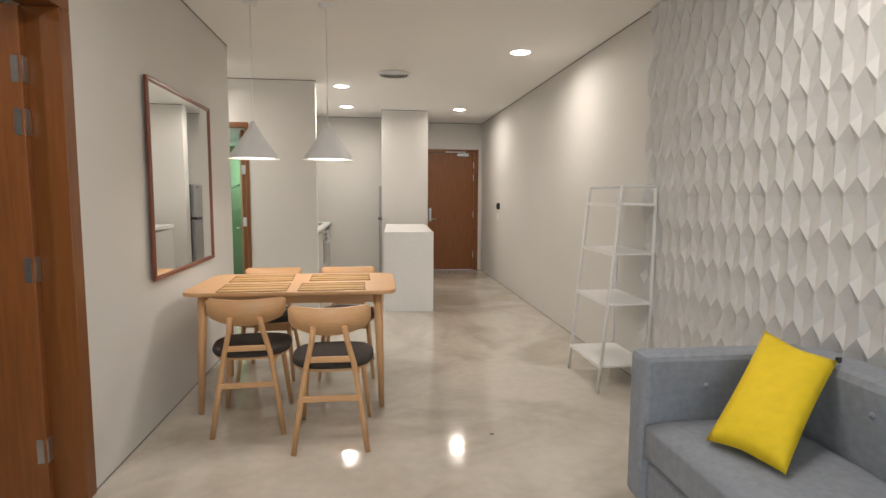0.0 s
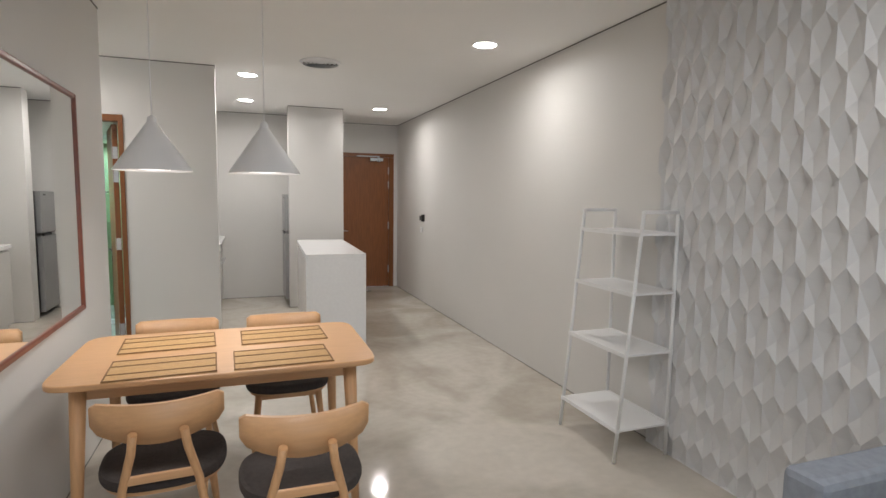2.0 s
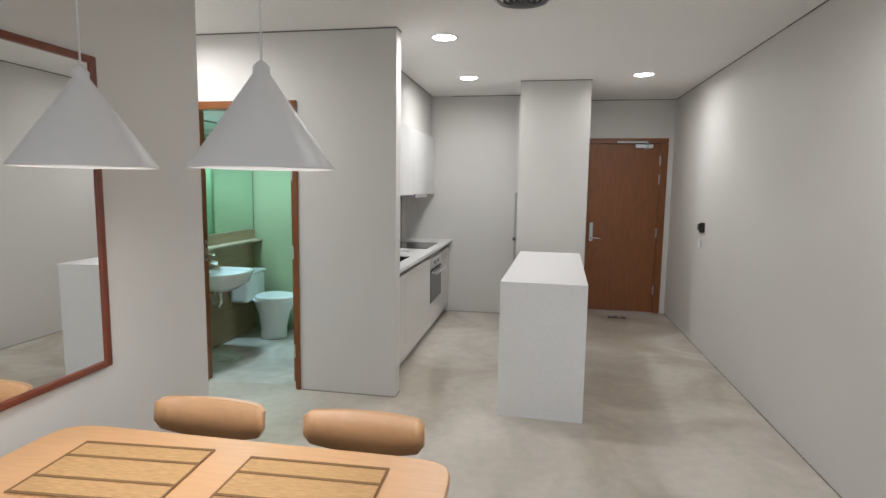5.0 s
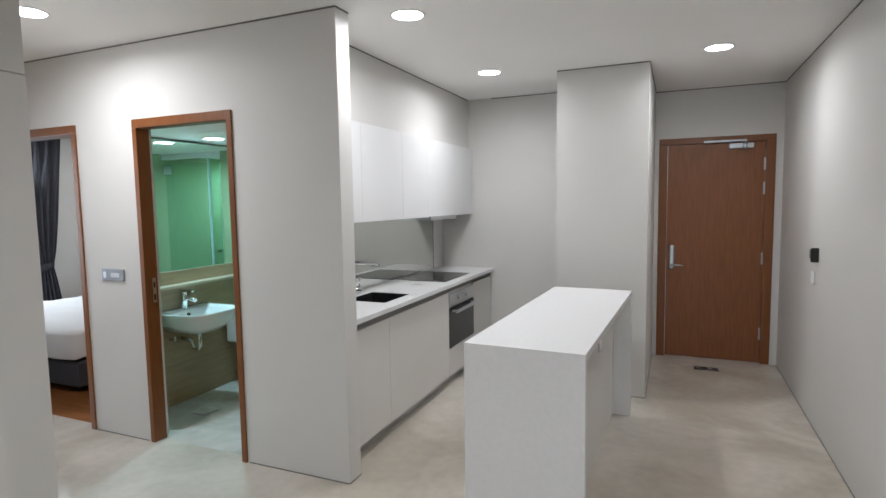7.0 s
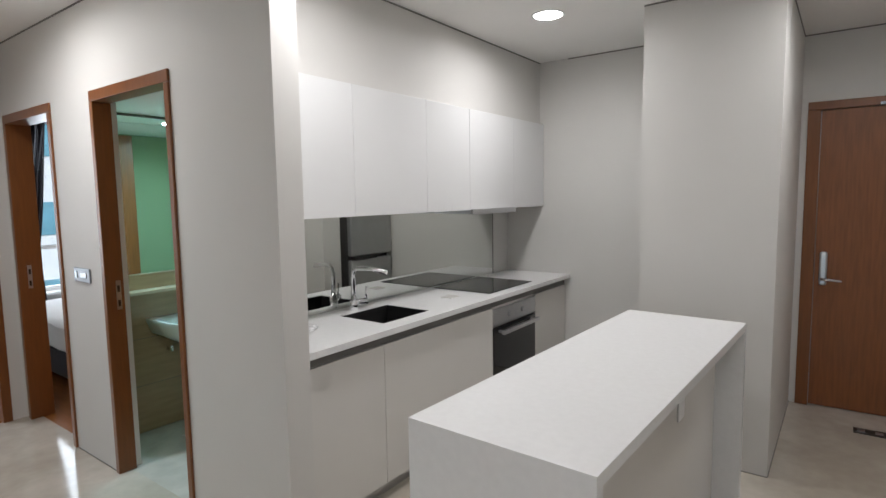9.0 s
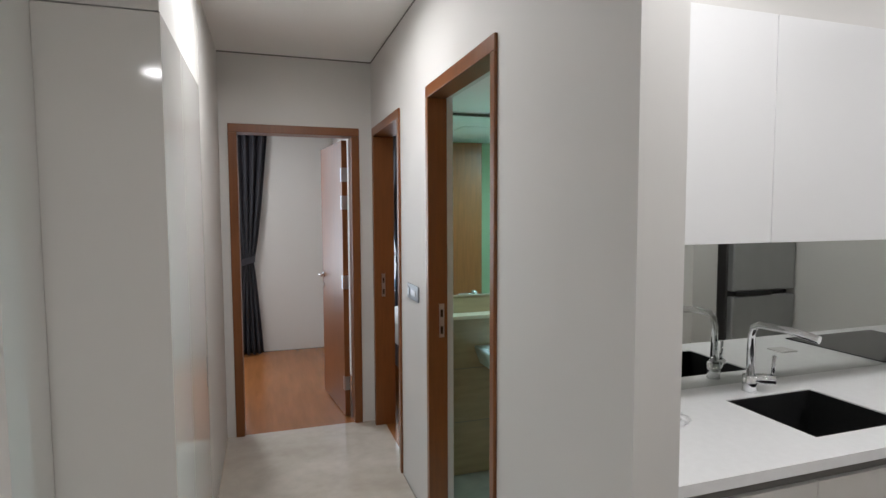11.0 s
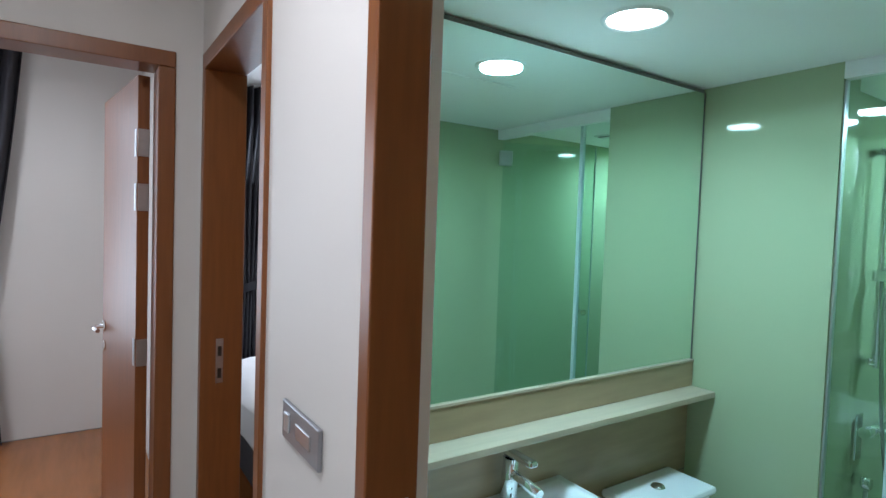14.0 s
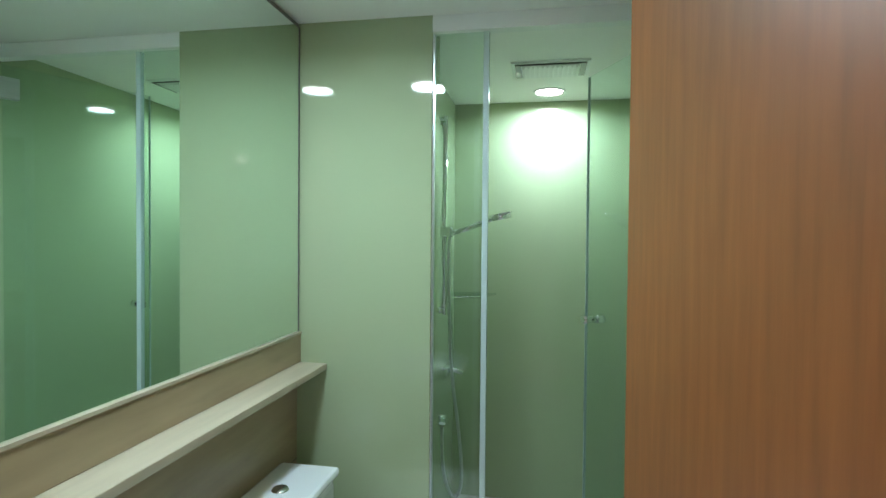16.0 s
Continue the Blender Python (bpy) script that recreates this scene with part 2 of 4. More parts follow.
def obj(name, bm, material):
    bmesh.ops.recalc_face_normals(bm, faces=bm.faces)
    me = bpy.data.meshes.new(name)
    bm.to_mesh(me)
    bm.free()
    me.materials.append(material)
    return new(name, me)


def part(name, bm, material, parent, label=""):
    ob = obj(name, bm, material)
    ob.parent = parent
    ob.matrix_parent_inverse = parent.matrix_basis.inverted()
    return tagged(ob, label)


def thing(name, at, label, category, group="", kind=""):
    ob = new(name)
    ob.empty_display_size = 0.1
    ob.matrix_basis = Matrix.Translation(at)
    return tagged(ob, label, category, group, kind)


def B(*a, **k):
    return bx(bmesh.new(), *a, **k)


def setting(name, bm, material, label):
    return tagged(obj(name, bm, material), label, name.split("_")[0], kind="structure")


# ---- plan ----
H, HB = 2.55, 2.055           # ceilings: main, bathroom
XE, XW = 2.395, -0.685         # east wall, living west wall
YH = 4.79                     # hall south wall
YB = 6.11                     # bathroom and bedroom wall, hall side
T = 0.12
XO = -5.35                    # outer west wall


def wall_along_y(name, x0, x1, y0, y1, openings, material, label, z1=H):
    bm = bmesh.new()
    y = y0
    for a, b, lo, hi in openings:
        bx(bm, x0, x1, y, a, 0, z1)
        bx(bm, x0, x1, a, b, hi, z1)
        if lo:
            bx(bm, x0, x1, a, b, 0, lo)
        y = b
    bx(bm, x0, x1, y, y1, 0, z1)
    return setting(name, bm, material, label)


def wall_along_x(name, y0, y1, x0, x1, openings, material, label, z1=H):
    bm = bmesh.new()
    x = x0
    for a, b, lo, hi in openings:
        bx(bm, x, a, y0, y1, 0, z1)
        bx(bm, a, b, y0, y1, hi, z1)
        if lo:
            bx(bm, a, b, y0, y1, 0, lo)
        x = b
    bx(bm, x, x1, y0, y1, 0, z1)
    return setting(name, bm, material, label)


PAINT = "warm white painted plaster wall"
wall_along_y("wall_east", XE, XE + T, -2.2, 9.49, [], M_WALL, PAINT)
wall_along_x("wall_entry", 9.37, 9.49, 1.327, XE, [(1.40, 2.30, 0, 2.06)], M_WALL, "warm white wall around the entrance door")
bm = bmesh.new()
bx(bm, 0.645, 1.327, 8.06, 8.26, 0, H)
bx(bm, 1.207, 1.327, 8.26, 9.49, 0, H)
setting("wall_pier", bm, M_WALL, "warm white pier wall behind the kitchen island")
wall_along_x("wall_kitchen", 8.92, 9.04, -0.87, 1.207, [], M_WALL, "pale painted end wall of the kitchen")
bm = B(-0.80, -0.72, 6.18, 8.92, 0, H)
bx(bm, -0.72, -0.42, 6.18, 8.92, 2.07, H)
setting("wall_kitchen_side", bm, M_WALL, "painted kitchen wall with bulkhead over the cupboards")
wall_along_x("wall_hall_north", YB, YB + T, XO, -0.10, [(-2.935, -2.185, 0, 2.045), (-1.612, -0.842, 0, 2.04)], M_WALL, "warm white hall wall with two doorways")
wall_along_y("wall_hall_end", -3.14, -3.02, 3.0, YB, [(5.195, 5.99, 0, 2.05)], M_WALL, "warm white wall at the end of the hall")
wall_along_x("wall_hall_south", YH - T, YH, -3.02, XW, [], M_WALL, "warm white hall wall beside the storage doors")
wall_along_y("wall_west", XW - T, XW, -2.2, YH - T, [(1.43, 2.26, 0, 2.04)], M_WALL, "warm white living room wall with the mirror")
wall_along_x("wall_south", -2.32, -2.2, -3.14, XE + T, [(-0.4, 2.2, 0.3, 2.4)], M_WALL, "white wall with a wide window")
wall_along_y("wall_spare", -3.14, -3.02, -2.2, 3.0, [], M_WALL, "plain white wall of the side room")
wall_along_y("wall_outer", XO - T, XO, 3.0, 9.1, [(3.85, 5.15, 0.54, 2.4), (6.48, 7.85, 0.54, 2.4)], M_WALL, "white outer wall with bedroom windows")
wall_along_x("wall_bedroom_south", 3.0, 3.12, XO, -3.14, [], M_WALL, "plain white bedroom wall")
wall_along_x("wall_bedroom_north", 9.04, 9.16, XO - T, -2.18, [], M_WALL, "plain white bedroom wall")
# bathroom shell
bm = B(-2.20, -2.06, 6.18, 8.95, 0, H)
setting("wall_bath_west", bm, M_GREEN, "green back-painted glass wall")
bm = B(-2.06, -1.590, 7.676, 7.80, 0, HB)
bx(bm, -2.06, -1.700, 7.80, 8.83, 0, HB)
setting("wall_bath_nib", bm, M_GREEN, "glossy olive green glass wall panel beside the shower")
setting("wall_bath_north", B(-2.08, -0.80, 8.83, 8.95, 0, HB), M_GREEN, "glossy olive green shower wall")
setting("wall_bath_east", B(-0.815, -0.802, 6.182, 8.83, 0, HB), M_GREEN, "glossy olive green glass wall")
setting("ceiling_bath", B(-2.08, -0.802, 6.182, 8.83, HB, HB + 0.06), M_CEIL, "white bathroom ceiling")
setting("wall_bath_south", B(-2.08, -1.64, YB + T + 0.002, YB + T + 0.010, 0, HB), M_GREEN, "green glass panel inside the doorway")
# floors and ceiling
bm = B(-0.12, XE + T, -2.32, 9.49, -0.1, 0)
bx(bm, -3.03, -0.12, -2.32, YB + 0.06, -0.1, 0)
bx(bm, -0.80, -0.12, YB + 0.06, 9.04, -0.1, 0)
setting("floor", bm, M_FLOOR, "polished beige marble floor with cloudy veining")
setting("floor_bath", B(-2.2, -0.80, YB + 0.06, 8.95, -0.1, -0.004), M_BATHFLOOR, "pale stone bathroom floor")
bm = B(XO - T, -3.03, 3.0, 9.16, -0.1, 0)
bx(bm, -3.03, -2.2, YB + 0.06, 9.16, -0.1, 0)
setting("floor_wood", bm, M_WOODFLOOR, "reddish brown laminate bedroom floor")
setting("ceiling", B(XO - T, XE + T, -2.32, 9.5, H, H + 0.15), M_CEIL, "flat white plaster ceiling")
# raised dark strips for the shade in the gaps at the top and foot of the walls
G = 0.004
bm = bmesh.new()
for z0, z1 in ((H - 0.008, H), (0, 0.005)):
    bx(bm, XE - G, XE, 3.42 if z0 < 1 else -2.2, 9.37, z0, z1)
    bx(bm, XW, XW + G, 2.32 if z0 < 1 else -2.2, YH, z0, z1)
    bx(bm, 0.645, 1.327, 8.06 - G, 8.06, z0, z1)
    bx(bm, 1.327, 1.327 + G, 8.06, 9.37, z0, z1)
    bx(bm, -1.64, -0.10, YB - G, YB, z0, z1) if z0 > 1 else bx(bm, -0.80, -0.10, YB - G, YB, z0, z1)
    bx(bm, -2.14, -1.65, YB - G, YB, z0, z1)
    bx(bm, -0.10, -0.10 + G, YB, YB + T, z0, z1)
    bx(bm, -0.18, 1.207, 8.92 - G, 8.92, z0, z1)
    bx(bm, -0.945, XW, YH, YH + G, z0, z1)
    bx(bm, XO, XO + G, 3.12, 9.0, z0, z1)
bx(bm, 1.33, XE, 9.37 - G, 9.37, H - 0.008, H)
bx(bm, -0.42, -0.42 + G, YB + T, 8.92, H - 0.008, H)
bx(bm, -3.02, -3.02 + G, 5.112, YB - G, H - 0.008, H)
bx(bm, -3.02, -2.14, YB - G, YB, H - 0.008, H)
setting("trim", bm, M_GAP, "thin dark strip coloured as the shade in the shadow gap along floor and ceiling")

# relief panels on the living room wall
bm = bmesh.new()
PW, PH = 0.108, 0.205
xb = XE - 0.020
# one hexagonal leaf with a slanting valley: across, up, height above the base
LEAF = {"T": (0, 0.66, 0.013), "U": (1, 0.34, 0.013), "R": (1, -0.34, 0.013), "B": (0, -0.66, 0.013), "L": (-1, -0.34, 0.013), "M": (-1, 0.34, 0.013), "P": (0.22, 0.27, -0.013), "Q": (-0.46, -0.16, -0.013)}
FACETS = ("TPU", "UPR", "PQR", "QBR", "TMP", "MQP", "MLQ", "LBQ")
for j in range(0, 14):
    for i in range(0, 52):
        cy = 3.36 - i * PW - (PW / 2 if j % 2 else 0)
        cz = 0.02 + j * PH
        vs = {k: bm.verts.new((xb - h, cy - u * PW / 2, min(max(cz + w * PH, 0.002), H - 0.009))) for k, (u, w, h) in LEAF.items()}
        for f in FACETS:
            bm.faces.new([vs[k] for k in f])
bmesh.ops.remove_doubles(bm, verts=bm.verts, dist=0.0004)
bx(bm, XE - 0.007, XE, -2.2, 3.42, 0.0, H)
setting("wall_relief_panel", bm, M_PANEL, "grey-white relief wall panel of wavy leaf facets")


# ---- doors ----
def frame_y(door, x0, x1, ya, yb, top, w=0.055, proud=0.012, lap=0.02):
    """Frame of a door in a wall that runs along y."""
    part("jamb", B(x0 - proud, x1 + proud, ya - w, ya + lap, 0, top, bevel=0.003), M_FRAME, door)
    part("jamb", B(x0 - proud, x1 + proud, yb - lap, yb + w, 0, top, bevel=0.003), M_FRAME, door)
    part("head", B(x0 - proud, x1 + proud, ya - w, yb + w, top + 0.001, top + 0.056, bevel=0.003), M_FRAME, door)


def frame_x(door, y0, y1, xa, xb, top, w=0.055, proud=0.012, lap=0.02):
    part("jamb", B(xa - w, xa + lap, y0 - proud, y1 + proud, 0, top, bevel=0.003), M_FRAME, door)
    part("jamb", B(xb - lap, xb + w, y0 - proud, y1 + proud, 0, top, bevel=0.003), M_FRAME, door)
    part("head", B(xa - w, xb + w, y0 - proud, y1 + proud, top + 0.001, top + 0.056, bevel=0.003), M_FRAME, door)


def leaf(door, hinge, free, height=2.0, handle=True, zh=1.0):
    """A door leaf hinged at one plan point, with its free edge towards another."""
    h, q = Vector((*hinge, 0)), Vector((*free, 0))
    d = (q - h).normalized()
    m = Matrix.Translation(h) @ Matrix.Rotation(math.atan2(d.y, d.x), 4, 'Z')
    w = (q - h).length
    lf = part("leaf", B(0.0, w, -0.02, 0.02, 0.008, height, bevel=0.002, m=m), M_DOOR, door)
    for z in (0.25, 1.0, 1.58, 1.78):
        part("hinge", B(-0.006, 0.004, -0.017, 0.017, z - 0.05, z + 0.05, m=m), M_STEEL, lf, "satin steel hinge plate")
        part("hinge", B(0.01, 0.035, -0.0225, 0.0225, z - 0.05, z + 0.05, m=m), M_STEEL, lf, "satin steel hinge plate")
    if handle:
        for s in (-1, 1):
            b = bmesh.new()
            k = lambda x, y, z: m @ Vector((x, y * s, z))
            cyl(b, k(w - 0.06, 0.02, zh), k(w - 0.06, 0.03, zh), 0.026)
            tube(b, [k(w - 0.06, 0.02, zh), k(w - 0.06, 0.06, zh), k(w - 0.075, 0.068, zh), k(w - 0.18, 0.066, zh)], 0.009)
            cyl(b, k(w - 0.06, 0.02, zh - 0.09), k(w - 0.06, 0.028, zh - 0.09), 0.024)
            part("door_handle", b, M_CHROME, lf, "chrome lever handle with key rose")
    return lf


d1 = thing("door_1", (1.85, 9.4, 0), "closed teak veneer entrance door with digital lock and closer", "door", kind="structure")
frame_x(d1, 9.37, 9.49, 1.42, 2.28, 2.045)
lf = part("leaf", B(1.443, 2.257, 9.385, 9.43, 0.006, 2.043, bevel=0.002), M_DOOR, d1)
for z in (0.28, 0.98, 1.62, 1.84):
    part("hinge", B(2.246, 2.262, 9.372, 9.386, z - 0.055, z + 0.055), M_STEEL, lf)
b = B(1.470, 1.515, 9.355, 9.385, 0.86, 1.09, bevel=0.012)
part("lock_plate", b, M_ALU, lf, "long silver lock plate")
b = bmesh.new()
tube(b, [(1.49, 9.36, 0.905), (1.49, 9.325, 0.905), (1.505, 9.315, 0.905), (1.60, 9.315, 0.90)], 0.010)
part("door_handle", b, M_CHROME, lf)
b = B(1.96, 2.16, 9.335, 9.385, 1.985, 2.03, bevel=0.006)
cyl(b, (2.09, 9.35, 1.975), (2.09, 9.35, 2.04), 0.024)
part("door_closer", b, M_ALU, d1, "grey metal door closer body")
b = B(1.75, 2.10, 9.33, 9.355, 2.046, 2.062, bevel=0.002)
part("closer_arm", b, M_ALU, d1)

d2 = thing("door_2", (-1.22, 6.12, 0), "open teak bathroom door in a wooden frame", "door", kind="structure")
frame_x(d2, YB, YB + 0.070, -1.565, -0.870, 2.028, lap=-0.018)
leaf(d2, (-0.905, 6.235), (-1.085, 6.925), 2.018, True, 0.90)
b = B(-1.5830, -1.5810, YB + 0.04, YB + 0.065, 0.92, 1.08)
part("strike_plate", b, M_STEEL, d2, "steel strike plate")
for z in (0.955, 1.035):
    part("strike_hole", B(-1.5813, -1.5800, YB + 0.046, YB + 0.059, z - 0.018, z + 0.018), M_BLACKP, d2)
d3 = thing("door_3", (-2.56, 6.12, 0), "open doorway with a wooden frame to the bedroom with the bed", "door", kind="structure")
frame_x(d3, YB, YB + T, -2.905, -2.215, 2.03, lap=-0.012)
leaf(d3, (-2.235, 6.25), (-2.24, 6.96), 2.02)
part("strike_plate", B(-2.9170, -2.9150, YB + 0.04, YB + 0.065, 0.92, 1.08), M_STEEL, d3, "steel strike plate")
for z in (0.955, 1.035):
    part("strike_hole", B(-2.9153, -2.9140, YB + 0.046, YB + 0.059, z - 0.018, z + 0.018), M_BLACKP, d3)
d4 = thing("door_4", (-3.08, 5.58, 0), "open teak bedroom door in a wooden frame", "door", kind="structure")
frame_y(d4, -3.14, -3.02, 5.22, 5.965, 2.035, lap=0.0)
leaf(d4, (-3.16, 5.935), (-3.85, 5.855), 2.025)
d5 = thing("door_5", (-0.76, 1.8, 0), "open dark teak door in a wooden frame off the living room", "door", kind="structure")
frame_y(d5, XW - T, XW, 1.445, 2.255, 2.03)
leaf(d5, (-0.80, 2.212), (-1.55, 2.15), 2.02)


# ---- windows ----
def window(name, x, y0, y1, z0, z1, label):
    w = thing(name, (x, (y0 + y1) / 2, z0), label, "window", kind="structure")
    b = bmesh.new()
    for a in ((y0, y0 + 0.05, z0, z1), (y1 - 0.05, y1, z0, z1), (y0 + 0.05, y1 - 0.05, z0, z0 + 0.05), (y0 + 0.05, y1 - 0.05, z1 - 0.05, z1), (y0 + 0.05, y1 - 0.05, z0 + 0.46, z0 + 0.50)):
        bx(b, x - 0.03, x + 0.03, *a)
    part("window_frame", b, M_METALW, w, "white metal window frame")
    for a, c in ((z0 + 0.05, z0 + 0.46), (z0 + 0.50, z1 - 0.05)):
        p = part("pane", B(x - 0.004, x + 0.004, y0 + 0.05, y1 - 0.05, a, c), M_PANE, w)
        p.visible_shadow = False
    part("window_sill", B(x + 0.03, x + 0.16, y0 - 0.03, y1 + 0.03, z0 - 0.03, z0 - 0.002, bevel=0.004), M_STONE, w)


window("window_1", XO - 0.08, 6.48, 7.85, 0.54, 2.4, "white framed bedroom window above the bed")
window("window_2", XO - 0.08, 3.85, 5.15, 0.54, 2.4, "white framed bedroom window with white buildings outside")
w3 = thing("window_3", (0.9, -2.26, 0.3), "wide white framed living room window", "window", kind="structure")
b = bmesh.new()
for a in ((-0.4, -0.34), (0.87, 0.93), (2.14, 2.2)):
    bx(b, *a, -2.29, -2.23, 0.3, 2.4)
bx(b, -0.34, 2.14, -2.289, -2.231, 0.3, 0.36)
bx(b, -0.34, 2.14, -2.289, -2.231, 2.34, 2.4)
part("window_frame", b, M_METALW, w3)
for a in ((-0.34, 0.87), (0.93, 2.14)):
    p = part("pane", B(*a, -2.263, -2.257, 0.36, 2.34), M_PANE, w3)
    p.visible_shadow = False

# ---- lamps ----
def downlight(x, y, z, watts, colour, led, r=0.08, lamp=True):
    d = thing("downlight", (x, y, z), "lit round recessed ceiling downlight with white rim", "downlight", "recessed downlights")
    b = lathe(bmesh.new(), [(r, 0), (r + 0.006, -0.006), (r + 0.016, -0.005), (r + 0.018, 0.0)], (x, y, z))
    part("rim", b, M_METALW, d)
    part("diffuser", lathe(bmesh.new(), [(0.0, -0.0035), (r, -0.003)], (x, y, z)), led, d, "glowing white diffuser disc")
    if lamp:
        area("downlight_lamp", look((x, y, z - 0.012), (x, y, 0)), 2 * r, 2 * r, watts, colour, 168, True)


# (1.80, 1.55) and (0.2, 1.2) are unseen, added to light the living room
for x, y in ((0.17, 6.40), (0.15, 7.87), (1.77, 7.88), (1.81, 4.65), (-1.57, 5.51), (1.80, 1.55), (0.2, 1.2), (-1.9, 1.3)):
    downlight(x, y, H, LAMP_W * (0.45 if y < 2 and x > 1.7 else 0.75 if x > 1.7 and y > 4 else 0.85 if y > 6 else 1.1 if x < -1.5 and y > 5 else 1.05), WARM, M_LED)
downlight(-1.765, 6.91, HB, 13.5, COOL, M_LEDB, 0.07)
downlight(-1.22, 8.64, HB, 11, COOL, M_LEDB, 0.06)
downlight(-4.3, 7.6, H, 12, WARM, M_LED)
downlight(-4.3, 4.9, H, 12, WARM, M_LED)


def pendant(x, y, z):
    p = thing("pendant_lamp", (x, y, z), "white enamel cone pendant lamp hanging over the dining table", "pendant lamp", "pendants over the table")
    b = lathe(bmesh.new(), [(0.163, 0.0), (0.165, 0.001), (0.165, 0.004), (0.022, 0.215), (0.019, 0.218), (0.019, 0.235), (0.010, 0.245), (0.004, 0.25)], (x, y, z))
    lathe(b, [(0.161, 0.0), (0.018, 0.212), (0.0, 0.213)], (x, y, z))
    part("shade", b, M_SHADEP, p)
    part("cord", cyl(bmesh.new(), (x, y, z + 0.245), (x, y, H - 0.02), 0.0025, seg=8), M_METALW, p, "thin white cord")
    part("canopy", lathe(bmesh.new(), [(0.004, -0.025), (0.045, -0.022), (0.048, 0)], (x, y, H)), M_METALW, p)
    part("bulb", lathe(bmesh.new(), [(0.0, 0.03), (0.025, 0.04), (0.035, 0.065), (0.025, 0.1), (0.012, 0.13), (0.012, 0.2)], (x, y, z), 20), M_LED, p, "glowing frosted bulb")
    part("diffuser", lathe(bmesh.new(), [(0.0, 0.012), (0.153, 0.0105)], (x, y, z)), M_LEDP, p, "glowing white diffuser")
    area("pendant_lamp_light", look((x, y, z + 0.006), (x, y, 0)), 0.28, 0.28, 2.6, WARM, 160, True)


pendant(-0.252, 3.665, 1.54)
pendant(0.232, 3.665, 1.54)

# round ceiling diffuser
v = thing("ceiling_vent", (0.745, 5.64, H), "round white air diffuser with concentric rings in the ceiling", "vent")
part("backing", lathe(bmesh.new(), [(0.0, -0.002), (0.15, -0.002)], (0.745, 5.64, H)), M_GAP, v, "dark duct opening")
for r in (0.165, 0.13, 0.098, 0.066, 0.034):
    part("ring", lathe(bmesh.new(), [(r - 0.02, -0.02), (r - 0.006, -0.010), (r + 0.004, -0.003), (r - 0.004, -0.003), (r - 0.020, -0.02)], (0.745, 5.64, H)), M_SHADEP, v)

# ---- dining ----
tb = thing("dining_table", (0.045, 3.53, 0), "beech dining table with rounded corners and tapered legs", "table")
TX0, TX1, TY0, TY1, TZ = -0.585, 0.672, 3.12, 3.90, 0.735
cx, cy = (TX0 + TX1) / 2, (TY0 + TY1) / 2
out = []
for k in range(144):
    a = k * math.tau / 144
    c, s = math.cos(a), math.sin(a)
    out.append((cx + (TX1 - TX0) / 2 * math.copysign(abs(c) ** 0.15, c), cy + (TY1 - TY0) / 2 * math.copysign(abs(s) ** 0.20, s)))
part("tabletop", slab(bmesh.new(), out, TZ - 0.024, TZ, 0.006), M_BEECH, tb)
for n, a in (("apron", (TX0 + 0.11, TX1 - 0.11, TY0 + 0.09, TY0 + 0.11)), ("apron", (TX0 + 0.11, TX1 - 0.11, TY1 - 0.11, TY1 - 0.09)), ("apron", (TX0 + 0.10, TX0 + 0.12, TY0 + 0.11, TY1 - 0.11)), ("apron", (TX1 - 0.12, TX1 - 0.10, TY0 + 0.11, TY1 - 0.11))):
    part(n, B(*a, TZ - 0.085, TZ - 0.024, bevel=0.002), M_BEECH, tb)
for sx in (-1, 1):
    for sy in (-1, 1):
        part("leg", cyl(bmesh.new(), (cx + sx * 0.535, cy + sy * 0.345, 0), (cx + sx * 0.515, cy + sy * 0.30, TZ - 0.024), 0.016, 0.030), M_BEECHV, tb)


def placemat(x, y, a):
    p = thing("placemat", (x, y, TZ), "woven reed placemat with darker stitched bands on the table", "placemat", "placemats on the table")
    m = Matrix.Translation((x, y, TZ)) @ Matrix.Rotation(radians(a), 4, 'Z')
    part("weave", B(-0.20, 0.20, -0.14, 0.14, 0.0005, 0.0035, bevel=0.001, m=m), M_MAT, p)
    for yy in (-0.134, -0.055, 0.055, 0.134):
        part("band", B(-0.20, 0.20, yy - 0.005, yy + 0.005, 0.003, 0.0055, m=m), M_MATD, p, "dark stitched band")
    for xx in (-0.197, 0.197):
        part("edge_band", B(xx - 0.003, xx + 0.003, -0.13, 0.13, 0.003, 0.005, m=m), M_MATD, p)


placemat(-0.21, 3.665, 4)
placemat(0.305, 3.67, 2)
placemat(-0.185, 3.275, 3)
placemat(0.28, 3.285, 2)


